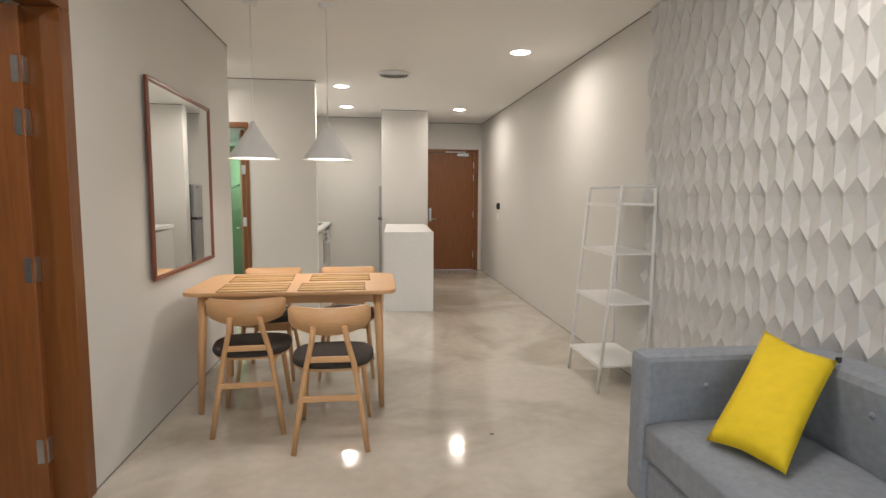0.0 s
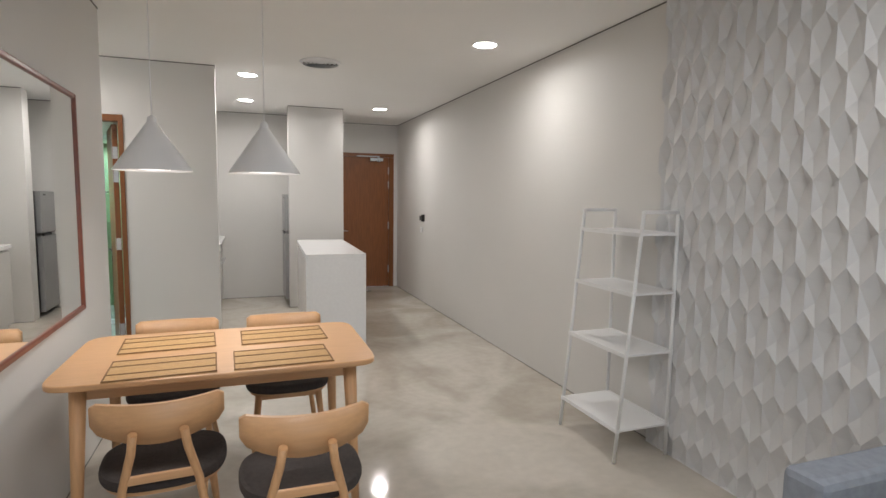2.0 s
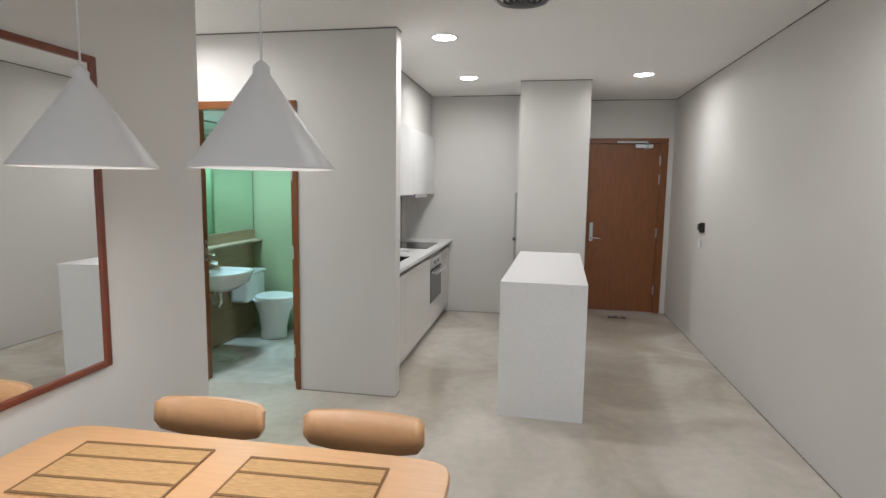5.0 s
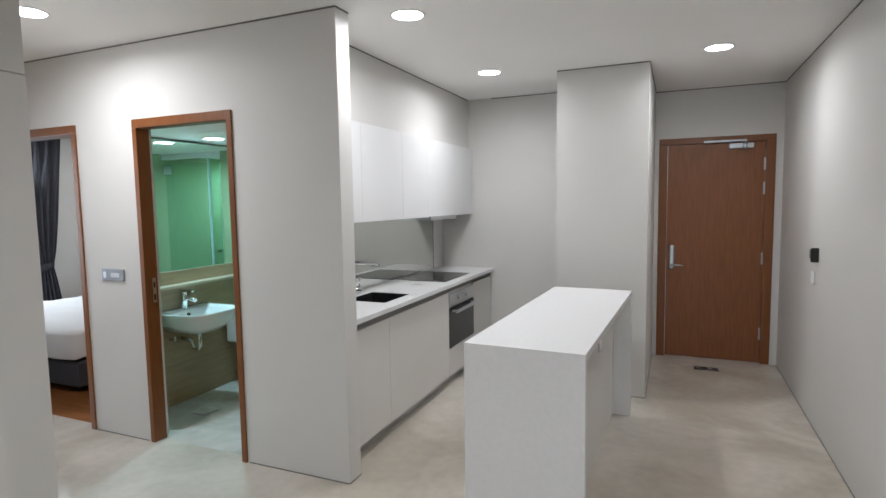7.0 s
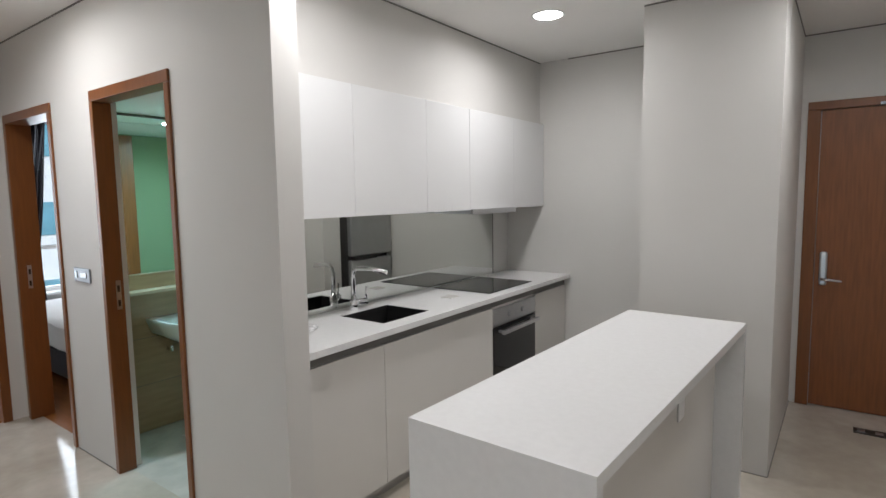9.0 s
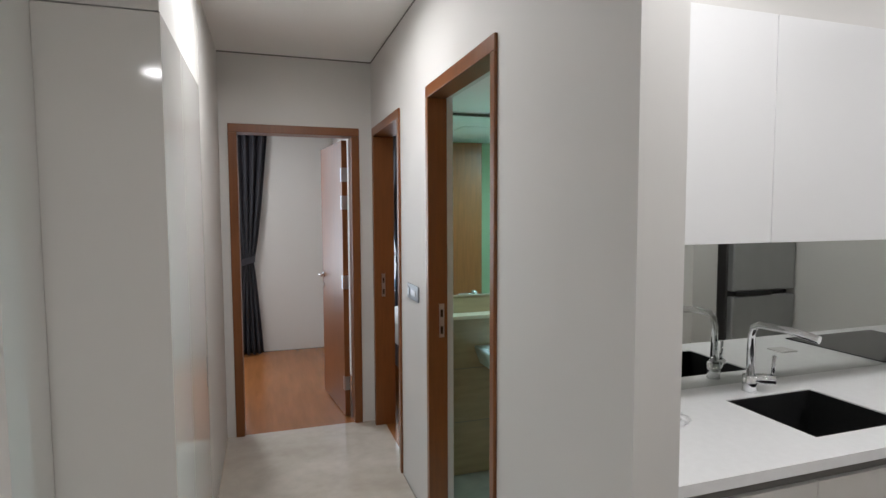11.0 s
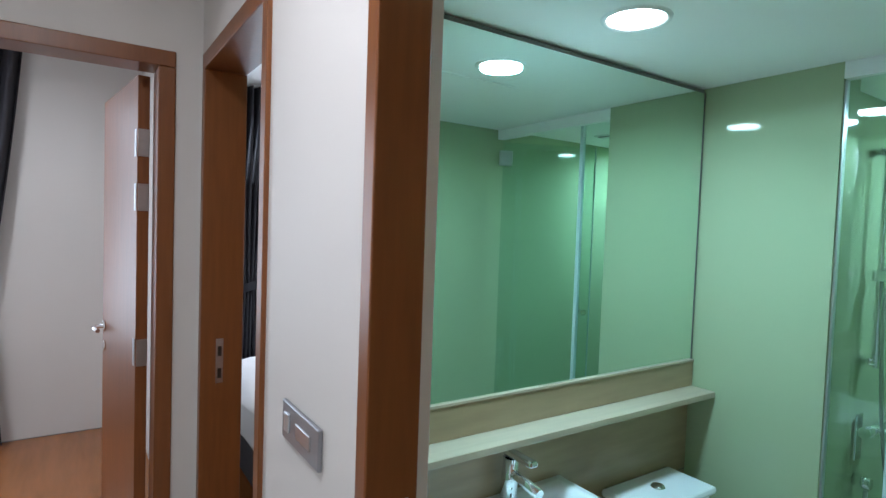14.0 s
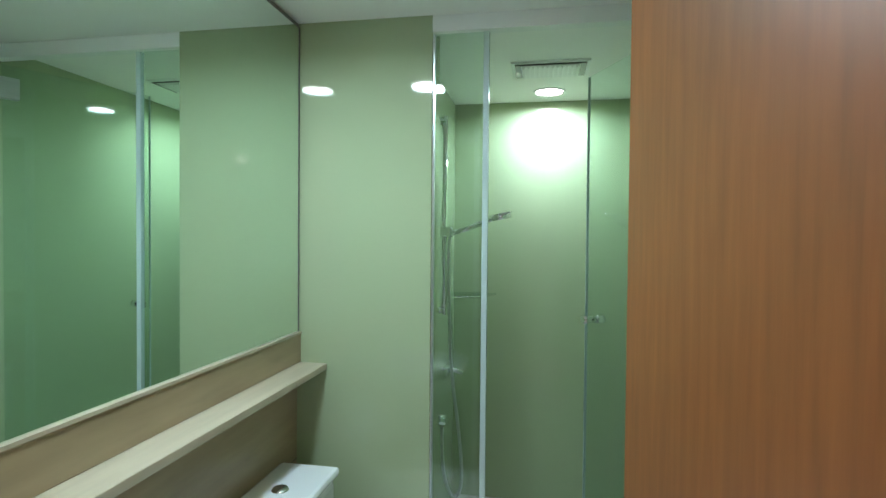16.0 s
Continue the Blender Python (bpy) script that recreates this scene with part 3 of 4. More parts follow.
def chair():
    """A chair that faces +y, its centre on the floor at the origin."""
    c = thing("dining_chair", (0, 0, 0), "beech dining chair with curved back and dark cushioned seat", "chair", "chairs round the table")
    b = bmesh.new()
    n, rows = 20, []
    for i in range(n + 1):
        u = -1 + 2 * i / n
        x = 0.205 * u
        y = -0.225 + 0.055 * u * u
        top, bot = 0.748 + 0.008 * u * u, 0.606 + 0.050 * u * u
        if abs(u) > 0.86:
            e = (abs(u) - 0.86) / 0.14
            top, bot = top - 0.016 * e ** 3, bot + 0.022 * e ** 3
        rows.append([b.verts.new((x, y - 0.012 + dy - (z - 0.69) * 0.12, z)) for z, dy in ((bot, 0), (top, 0), (top, 0.018), (bot, 0.018))])
    for p, q in zip(rows, rows[1:]):
        for k in range(4):
            b.faces.new((p[k], p[(k + 1) % 4], q[(k + 1) % 4], q[k])).smooth = k in (0, 2)
    b.faces.new(rows[0])
    b.faces.new(rows[-1][::-1])
    part("backrest", b, M_BEECH, c)
    out = []
    for k in range(48):
        a = k * math.tau / 48
        cc, s = math.cos(a), math.sin(a)
        w = 0.215 + 0.012 * s
        out.append((w * math.copysign(abs(cc) ** 0.7, cc), 0.02 + 0.205 * math.copysign(abs(s) ** 0.75, s)))
    part("seat", slab(bmesh.new(), out, 0.418, 0.462, 0.016), M_SEAT, c, "dark brown fabric seat pad")
    part("seat_base", slab(bmesh.new(), [(x * 0.93, 0.02 + (y - 0.02) * 0.93) for x, y in out], 0.405, 0.418), M_BEECH, c)
    for s in (-1, 1):
        b = bmesh.new()
        tube(b, [(s * 0.185, -0.235, 0.0), (s * 0.150, -0.205, 0.25), (s * 0.118, -0.190, 0.45), (s * 0.086, -0.218, 0.58), (s * 0.076, -0.244, 0.655)], 0.0145)
        part("leg", b, M_BEECHV, c)
        part("leg", cyl(bmesh.new(), (s * 0.190, 0.215, 0.0), (s * 0.150, 0.145, 0.41), 0.011, 0.018), M_BEECHV, c)
        part("side_rail", cyl(bmesh.new(), (s * 0.13, -0.19, 0.385), (s * 0.145, 0.15, 0.395), 0.012), M_BEECH, c)
    part("stretcher", B(-0.115, 0.115, -0.205, -0.188, 0.462, 0.492, bevel=0.004), M_BEECH, c)
    part("stretcher", B(-0.148, 0.148, -0.216, -0.199, 0.262, 0.292, bevel=0.004), M_BEECH, c)
    part("front_rail", B(-0.14, 0.14, 0.135, 0.155, 0.375, 0.405, bevel=0.003), M_BEECH, c)
    return c


ch = chair()
ch.matrix_basis = pose(0.315, 2.80, 0, 0, 0, 0)
copy_thing(ch, pose(-0.16, 3.05, 0, 0, 0, 4))
copy_thing(ch, pose(-0.22, 3.915, 0, 0, 0, 180))
copy_thing(ch, pose(0.335, 3.915, 0, 0, 0, 180))

# wall mirror
wm = thing("wall_mirror", (XW, 3.59, 1.38), "large wall mirror in a narrow mahogany frame", "mirror")
MY0, MY1, MZ0, MZ1 = 3.0, 4.185, 0.825, 1.938
part("mirror_glass", B(XW + 0.003, XW + 0.012, MY0 + 0.02, MY1 - 0.02, MZ0 + 0.02, MZ1 - 0.02), M_MIRROR, wm, "clear silvered mirror glass")
for a in ((MY0, MY0 + 0.026, MZ0, MZ1), (MY1 - 0.026, MY1, MZ0, MZ1), (MY0 + 0.0265, MY1 - 0.0265, MZ0, MZ0 + 0.026), (MY0 + 0.0265, MY1 - 0.0265, MZ1 - 0.026, MZ1)):
    part("frame_rail", B(XW + 0.001, XW + 0.022, *a, bevel=0.006), M_MFRAME, wm)
wm.matrix_basis = pose(XW + 0.004, 3.59, 1.38, 0, 0, 0.85)

# ladder shelf
ls = thing("ladder_shelf", (2.2, 3.52, 0), "white steel ladder shelf with four mesh tiers against the wall", "shelf")
SY0, SY1 = 3.24, 3.785
fx = lambda z: 2.005 + (2.13 - 2.005) * z / 1.36
for y in (SY0, SY1):
    part("front_leg", tube(bmesh.new(), [(fx(0), y, 0), (fx(1.375), y, 1.375)], 0.0105, 8), M_METALW, ls)
    part("back_leg", tube(bmesh.new(), [(2.352, y, 0), (2.358, y, 1.375)], 0.0105, 8), M_METALW, ls)
    part("top_rail", tube(bmesh.new(), [(fx(1.37), y, 1.37), (2.358, y, 1.37)], 0.0105, 8), M_METALW, ls)
for z in (0.180, 0.595, 0.928, 1.25):
    t = B(fx(z) - 0.008, 2.36, SY0 - 0.008, SY1 + 0.008, z - 0.006, z + 0.006, bevel=0.002)
    for a in ((fx(z) - 0.012, fx(z) + 0.004, SY0 - 0.01, SY1 + 0.01), (2.346, 2.362, SY0 - 0.01, SY1 + 0.01)):
        bx(t, *a, z - 0.012, z + 0.010)
    part("tier", t, M_METALW, ls)

# sofa
sf = thing("sofa", (1.99, 1.05, 0), "grey fabric sofa with buttoned arm and back against the wall", "sofa")
part("base", B(1.63, 2.34, 0.02, 1.97, 0.10, 0.26, bevel=0.02), M_SOFA, sf)
part("arm", B(1.600, 2.345, 1.855, 1.985, 0.08, 0.685, bevel=0.025), M_SOFA, sf)
part("arm", B(1.600, 2.345, 0.0, 0.13, 0.08, 0.685, bevel=0.025), M_SOFA, sf)
part("backrest", B(2.16, 2.350, 0.131, 1.854, 0.20, 0.712, bevel=0.035), M_SOFA, sf)
for y0, y1 in ((0.135, 0.99), (0.995, 1.85)):
    b = bmesh.new()
    t = bmesh.new()
    bmesh.ops.create_cube(t, size=1)
    bmesh.ops.subdivide_edges(t, edges=t.edges[:], cuts=7, use_grid_fill=True)
    for q in t.verts:
        dome = (1 - (2 * q.co.x) ** 6) * (1 - (2 * q.co.y) ** 6) * 0.018
        e = max(0, abs(q.co.x) - 0.42) * 0.3
        q.co = Vector((1.89 + q.co.x * 0.56, (y0 + y1) / 2 + q.co.y * (y1 - y0), 0.345 + q.co.z * (0.15 - e) + (dome if q.co.z > 0.3 else 0)))
    for f in t.faces:
        f.smooth = True
    join(b, t)
    part("seat_cushion", b, M_SOFA, sf)
for y, z in ((0.55, 0.60), (0.98, 0.60), (1.42, 0.60)):
    part("button", lathe(bmesh.new(), [(0.0, 0.008), (0.009, 0.006), (0.012, 0)], (0, 0, 0), 14), M_SOFA, sf).matrix_basis = Matrix.Translation((2.158, y, z)) @ Matrix.Rotation(radians(-90), 4, 'Y')
part("button", lathe(bmesh.new(), [(0.0, 0.008), (0.009, 0.006), (0.012, 0)], (0, 0, 0), 14), M_SOFA, sf).matrix_basis = Matrix.Translation((1.86, 1.854, 0.56)) @ Matrix.Rotation(radians(90), 4, 'X')
for x, y in ((1.68, 0.1), (2.28, 0.1), (1.68, 1.9), (2.28, 1.9)):
    part("foot", cyl(bmesh.new(), (x, y, 0), (x, y, 0.1), 0.014, 0.02), M_BEECHV, sf)

sf.matrix_basis = pose(1.975, 1.015, 0)

# cushion leaning in the sofa corner
cu = thing("cushion", (1.9, 1.6, 0.45), "bright yellow linen cushion leaning in the sofa corner", "cushion")
A, Bq, C, D = Vector((2.085, 1.815, 0.755)), Vector((2.175, 1.56, 0.705)), Vector((1.80, 1.32, 0.435)), Vector((1.70, 1.575, 0.435))
nrm = (Bq - A).cross(D - A).normalized()
if nrm.z < 0:
    nrm = -nrm
b = bmesh.new()
NN = 16
for side in (1, -1):
    g = []
    for i in range(NN + 1):
        for j in range(NN + 1):
            u, w = i / NN, j / NN
            pu, pw = 2 * u - 1, 2 * w - 1
            k = 0.055 * ((1 - pu ** 4) * (1 - pw ** 4)) ** 0.6
            un = u + 0.03 * pu * (-(1 - pw * pw))
            wn_ = w + 0.03 * pw * (-(1 - pu * pu))
            p = (A * (1 - un) + Bq * un) * (1 - wn_) + (D * (1 - un) + C * un) * wn_
            crease = 0.004 * math.sin(9 * u + 4 * w) * (1 - pu * pu)
            g.append(b.verts.new(p + nrm * (side * k + crease + 0.03)))
    for i in range(NN):
        for j in range(NN):
            q = [g[i * (NN + 1) + j], g[(i + 1) * (NN + 1) + j], g[(i + 1) * (NN + 1) + j + 1], g[i * (NN + 1) + j + 1]]
            b.faces.new(q if side > 0 else q[::-1]).smooth = True
bmesh.ops.remove_doubles(b, verts=b.verts, dist=0.0005)
part("cover", b, M_YELLOW, cu)
part("zip_tag", B(2.160, 2.177, 1.550, 1.562, 0.722, 0.743, bevel=0.002), M_BLACKP, cu, "small black tag")

# ---- kitchen ----
KX, KY0, KY1 = -0.72, YB + T, 8.92
CZ = 0.872
ky = [YB + T + 0.005, 6.765, 7.79, 8.385, 8.915]
for n, (a, c) in enumerate(zip(ky, ky[1:])):
    if n == 2:
        continue
    cb = thing("base_cabinet", (-0.45, (a + c) / 2, 0), "handleless off-white kitchen base cabinet", "cabinet", "kitchen base cabinets")
    part("body", B(-0.70, -0.212, a, c, 0.09, 0.64 if n == 1 else 0.80), M_CAB, cb)
    part("cabinet_door", B(-0.210, -0.19, a + 0.0015, c - 0.0015, 0.085, 0.79, bevel=0.0015), M_CAB, cb)
    part("plinth", B(-0.70, -0.245, a, c, 0.0, 0.085), M_STEEL, cb, "grey recessed plinth")
    part("grip_channel", B(-0.211, -0.198, a, c, 0.795, CZ - 0.032), M_GAP, cb, "dark recessed grip channel")
ov = thing("oven", (-0.45, 8.09, 0), "built-in oven with steel panel, bar handle and black glass", "oven")
OA, OC = 7.795, 8.38
part("housing", B(-0.70, -0.212, OA, OC, 0.09, 0.82), M_CAB, ov)
part("plinth", B(-0.70, -0.245, OA, OC, 0, 0.085), M_STEEL, ov)
part("filler_panel", B(-0.210, -0.19, OA, OC, 0.085, 0.315, bevel=0.0015), M_CAB, ov)
part("control_panel", B(-0.210, -0.188, OA, OC, 0.665, 0.775, bevel=0.002), M_STEEL, ov)
part("glass_door", B(-0.210, -0.186, OA, OC, 0.32, 0.655, bevel=0.003), M_BLACK, ov)
b = B(-0.150, -0.128, OA + 0.04, OC - 0.04, 0.615, 0.640, bevel=0.004)
for y in (OA + 0.07, OC - 0.07):
    bx(b, -0.187, -0.150, y - 0.01, y + 0.01, 0.62, 0.635)
part("bar_handle", b, M_STEEL, ov)
for y in (OA + 0.2, OC - 0.2):
    part("knob", cyl(bmesh.new(), (-0.188, y, 0.72), (-0.172, y, 0.72), 0.017), M_STEEL, ov)
part("grip_channel", B(-0.211, -0.198, OA, OC, 0.795, CZ - 0.032), M_GAP, ov)
wt = thing("worktop", (-0.43, 7.5, CZ), "white quartz kitchen worktop with a sink cut-out", "worktop")
SKX0, SKX1, SKY0, SKY1 = -0.585, -0.262, 6.845, 7.225
b = bmesh.new()
for a in ((KX, -0.155, KY0, SKY0), (KX, -0.155, SKY1, KY1), (KX, SKX0, SKY0, SKY1), (SKX1, -0.155, SKY0, SKY1)):
    bx(b, *a, CZ - 0.03, CZ)
part("top", b, M_STONE, wt)
sk = thing("sink", (-0.425, 7.03, CZ - 0.2), "black granite sink set into the worktop", "sink")
b = B(SKX0 - 0.01, SKX1 + 0.01, SKY0 - 0.01, SKY1 + 0.01, CZ - 0.21, CZ - 0.20)
for a in ((SKX0 - 0.01, SKX0 + 0.003, SKY0, SKY1), (SKX1 - 0.003, SKX1 + 0.01, SKY0, SKY1), (SKX0 + 0.003, SKX1 - 0.003, SKY0 - 0.01, SKY0 + 0.003), (SKX0 + 0.003, SKX1 - 0.003, SKY1 - 0.003, SKY1 + 0.01)):
    bx(b, *a, CZ - 0.20, CZ - 0.004)
part("bowl", b, M_SINK, sk)
part("drain", lathe(bmesh.new(), [(0.0, 0.004), (0.03, 0.004), (0.034, 0)], (-0.425, 7.03, CZ - 0.2), 24), M_CHROME, sk)
tp = thing("kitchen_tap", (-0.63, 7.00, CZ), "tall chrome kitchen mixer tap with swan neck", "tap")
part("base", cyl(bmesh.new(), (-0.63, 7.0, CZ), (-0.63, 7.0, CZ + 0.06), 0.024), M_CHROME, tp)
part("spout", tube(bmesh.new(), [(-0.63, 7.0, CZ + 0.05), (-0.63, 7.0, CZ + 0.20), (-0.622, 7.0, CZ + 0.228), (-0.60, 7.005, CZ + 0.243), (-0.50, 7.03, CZ + 0.240), (-0.42, 7.05, CZ + 0.225)], 0.013, 14), M_CHROME, tp)
part("mixer_body", cyl(bmesh.new(), (-0.63, 7.0, CZ + 0.045), (-0.595, 7.07, CZ + 0.045), 0.02), M_CHROME, tp)
part("lever", tube(bmesh.new(), [(-0.598, 7.065, CZ + 0.05), (-0.596, 7.07, CZ + 0.13)], 0.006), M_CHROME, tp)
hb = thing("hob", (-0.48, 8.12, CZ), "black glass induction hob set on the worktop", "hob")
part("glass_plate", B(-0.695, -0.235, 7.83, 8.42, CZ + 0.0005, CZ + 0.006, bevel=0.002), M_BLACK, hb)
sm = thing("backsplash", (KX, 7.5, CZ), "grey mirrored glass backsplash above the worktop", "backsplash")
part("mirror_panel", B(KX + 0.001, KX + 0.007, KY0, 8.66, CZ + 0.002, 1.42), M_KMIRROR, sm)
part("edge_strip", B(KX + 0.001, KX + 0.009, 8.661, 8.668, CZ + 0.002, 1.42), M_GAP, sm)
part("side_panel", B(KX + 0.001, KX + 0.006, 8.669, 8.919, CZ + 0.002, 1.42), M_WALL, sm)
for a, c in zip([YB + T + 0.005, 6.79, 7.38, 7.835, 8.42], [6.79, 7.38, 7.835, 8.42, 8.915]):
    cb = thing("wall_cabinet", (-0.55, (a + c) / 2, 1.42), "handleless white gloss kitchen wall cabinet", "cabinet", "kitchen wall cabinets")
    part("body", B(KX + 0.003, -0.402, a, c, 1.425, 2.068), M_CAB, cb)
    part("cabinet_door", B(-0.400, -0.382, a + 0.001, c - 0.001, 1.415, 2.066, bevel=0.0015), M_WHITE, cb)
hd = thing("cooker_hood", (-0.5, 8.12, 1.40), "slim steel slide-out cooker hood under the cabinets", "cooker hood")
part("housing", B(-0.68, -0.385, 7.84, 8.415, 1.39, 1.414, bevel=0.002), M_ALU, hd)
part("front_lip", B(-0.381, -0.362, 7.84, 8.415, 1.384, 1.420, bevel=0.002), M_STEEL, hd)
# wrapped items on the worktop
pk = thing("plastic_wrapper", (-0.47, 6.50, CZ), "crumpled clear plastic wrapper lying on the worktop", "wrapper")
b = bmesh.new()
random.seed(4)
t = bmesh.new()
bmesh.ops.create_icosphere(t, subdivisions=3, radius=1)
for q in t.verts:
    k = 1 + 0.35 * noise.noise(q.co * 3.1)
    q.co = Vector((-0.47 + 0.05 * q.co.x * k, 6.50 + 0.085 * q.co.y * k, CZ + 0.016 + 0.015 * q.co.z * k))
join(b, t)
part("film", b, M_PLASTIC, pk)
pc = thing("worktop_card", (-0.40, 7.62, CZ), "small white card lying beside the hob", "card")
part("card", B(-0.44, -0.36, 7.57, 7.66, CZ + 0.0005, CZ + 0.006, bevel=0.002), M_GLOSSW, pc)

# island
il = thing("kitchen_island", (0.946, 6.82, 0), "white kitchen island with thick waterfall end", "kitchen island")
IX0, IX1, IY0, IY1, IZ = 0.671, 1.221, 5.945, 7.695, 0.898
part("countertop", B(IX0, IX1, IY0, IY1, IZ - 0.035, IZ), M_STONE, il, "white quartz countertop")
part("end_panel", B(IX0, IX1, IY0, IY0 + 0.035, 0.0, IZ - 0.0351), M_STONE, il, "white waterfall end panel")
part("end_panel", B(IX0 + 0.3, IX1, IY1 - 0.035, IY1, 0.0, IZ - 0.0351), M_STONE, il)
part("back_panel", B(1.085, 1.10, IY0 + 0.036, IY1 - 0.036, 0.0, IZ - 0.036), M_CAB, il)
part("plinth", B(IX0 + 0.06, 1.08, IY0 + 0.036, IY1 - 0.036, 0, 0.09), M_STEEL, il)
part("body", B(IX0 + 0.025, 1.083, IY0 + 0.036, IY1 - 0.036, 0.092, IZ - 0.06), M_CAB, il)
for k in range(3):
    a = IY0 + 0.037 + k * 0.558
    part("cabinet_door", B(IX0 + 0.004, IX0 + 0.023, a + 0.001, a + 0.557, 0.09, IZ - 0.062, bevel=0.0015), M_CAB, il)
part("socket", B(1.1005, 1.108, 7.02, 7.10, 0.62, 0.70, bevel=0.003), M_METALW, il, "white wall socket")
il.matrix_basis = pose(0.946, 6.82, 0, 0, 0, -2)

# fridge
fr = thing("fridge", (0.95, 8.62, 0), "silver two-door fridge with dark sides in the niche", "fridge")
FY0, FY1 = 8.36, 8.905
part("body", B(0.665, 1.19, FY0, FY1, 0.04, 1.45, bevel=0.008), M_FRIDGES, fr, "dark grey cabinet body")
part("door", B(0.605, 0.66, FY0, FY1, 0.05, 0.93, bevel=0.01), M_FRIDGE, fr)
part("door", B(0.605, 0.66, FY0, FY1, 0.965, 1.448, bevel=0.01), M_FRIDGE, fr)
part("handle", B(0.592, 0.612, FY0 + 0.02, FY1 - 0.22, 0.932, 0.963, bevel=0.004), M_BLACKP, fr, "dark grip strip")
part("badge", B(0.602, 0.6045, FY0 + 0.1, FY0 + 0.2, 1.40, 1.42), M_BLACKP, fr)
for x in (0.7, 1.15):
    for y in (FY0 + 0.05, FY1 - 0.05):
        part("foot", cyl(bmesh.new(), (x, y, 0), (x, y, 0.042), 0.015), M_BLACKP, fr)

# entry details
ic = thing("intercom", (XE, 8.0, 1.15), "black wall intercom handset with square plate", "intercom")
part("handset", B(XE - 0.045, XE - 0.001, 7.905, 7.935, 1.105, 1.20, bevel=0.006), M_BLACKP, ic)
part("plate", B(XE - 0.020, XE - 0.001, 7.945, 8.015, 1.115, 1.18, bevel=0.004), M_BLACKP, ic)
part("plate", B(XE - 0.020, XE - 0.001, 8.025, 8.095, 1.115, 1.18, bevel=0.004), M_BLACKP, ic)
sw = thing("light_switch", (XE, 8.04, 0.99), "white wall switch below the intercom", "switch")
part("plate", B(XE - 0.010, XE - 0.001, 8.0, 8.08, 0.95, 1.03, bevel=0.003), M_METALW, sw)
dm = thing("floor_socket", (1.80, 9.03, 0), "scuffed dark metal floor plate by the entrance door", "floor plate")
part("plate", B(1.70, 1.90, 8.985, 9.075, 0.0005, 0.006, bevel=0.002), M_BLACKP, dm)
for x in (1.74, 1.83):
    part("insert", B(x - 0.02, x + 0.02, 9.01, 9.05, 0.005, 0.008, bevel=0.001), M_STEEL, dm)
s2 = thing("hall_switch", (-1.835, YB, 1.115), "grey metal light switch plate on the hall wall", "switch")
part("plate", B(-1.94, -1.73, YB - 0.010, YB - 0.001, 1.075, 1.155, bevel=0.003), M_SWITCH, s2)
part("rocker", B(-1.92, -1.89, YB - 0.014, YB - 0.009, 1.095, 1.135, bevel=0.002), M_ALU, s2)
part("rocker", B(-1.85, -1.77, YB - 0.013, YB - 0.009, 1.10, 1.13, bevel=0.002), M_STEEL, s2)
s2.matrix_basis = pose(-1.885, YB, 1.095)
db = thing("debris", (1.18, 2.0, 0), "tiny dark leaf scrap on the marble floor", "debris")
part("scrap", B(1.163, 1.185, 2.69, 2.705, 0.0005, 0.004, bevel=0.001), M_GAP, db)

# hall storage doors; the first panel is plain painted wall, not a door
for k, (a, c) in enumerate(((-3.015, -1.93), (-1.927, -1.36), (-1.357, -0.95))):
    hc = thing("storage_front", ((a + c) / 2, 5.1, 0), "tall white panel in the hall front of glossy storage doors and matte wall", "cabinet door", "hall storage doors")
    part("panel", B(a, c, YH + 0.0005, 5.11, 0.0, 2.087 if k else 2.548, bevel=0.0015), M_GLOSSW if k else M_WALL, hc)
    if k == 1:
        part("filler", B(a, -0.95, YH + 0.0005, 5.108, 2.091, 2.548), M_WALL, hc)
        part("pull", B(a + 0.02, a + 0.045, 5.1102, 5.113, 0.70, 0.84, bevel=0.001), M_STEEL, hc, "recessed steel finger pull")

# ---- bathroom ----
BX = -2.06
setting("wall_bath_tile", B(BX, BX + 0.02, YB + T + 0.01, 7.675, 0, 0.92), M_STONET, "beige stone tiling under the ledge")
bm_ = thing("bathroom_mirror", (BX, 6.93, 1.04), "full width frameless bathroom mirror above the ledge", "mirror")
part("mirror_glass", B(BX + 0.002, BX + 0.028, YB + T + 0.012, 7.662, 1.045, 2.036), M_BMIRROR, bm_)
part("edge", B(BX + 0.001, BX + 0.0285, 7.663, 7.671, 1.04, 2.04), M_GAP, bm_, "dark mirror edge")
part("edge", B(BX + 0.001, BX + 0.0285, YB + T + 0.012, 7.662, 2.0365, 2.048), M_GAP, bm_)
lg = thing("ledge", (BX, 6.93, 0.94), "beige stone ledge with upstand below the mirror", "ledge")
part("upstand", B(BX + 0.001, BX + 0.034, YB + T + 0.011, 7.675, 0.943, 1.036, bevel=0.002), M_STONET, lg)
part("cap", B(BX + 0.001, BX + 0.037, YB + T + 0.011, 7.675, 1.0365, 1.044), M_SHELF, lg)
part("shelf", B(BX + 0.001, BX + 0.125, YB + T + 0.011, 7.675, 0.922, 0.9425, bevel=0.002), M_SHELF, lg)
for z in (0.31, 0.62):
    setting("trim_joint", B(BX + 0.02, BX + 0.0212, YB + T + 0.01, 7.675, z - 0.0015, z + 0.0015), M_GAP, "thin tile joint in the beige tiling")
WX = BX + 0.021
# basin
bs = thing("washbasin", (-1.82, 6.66, 0.76), "white ceramic wall-hung washbasin with rounded front", "washbasin")


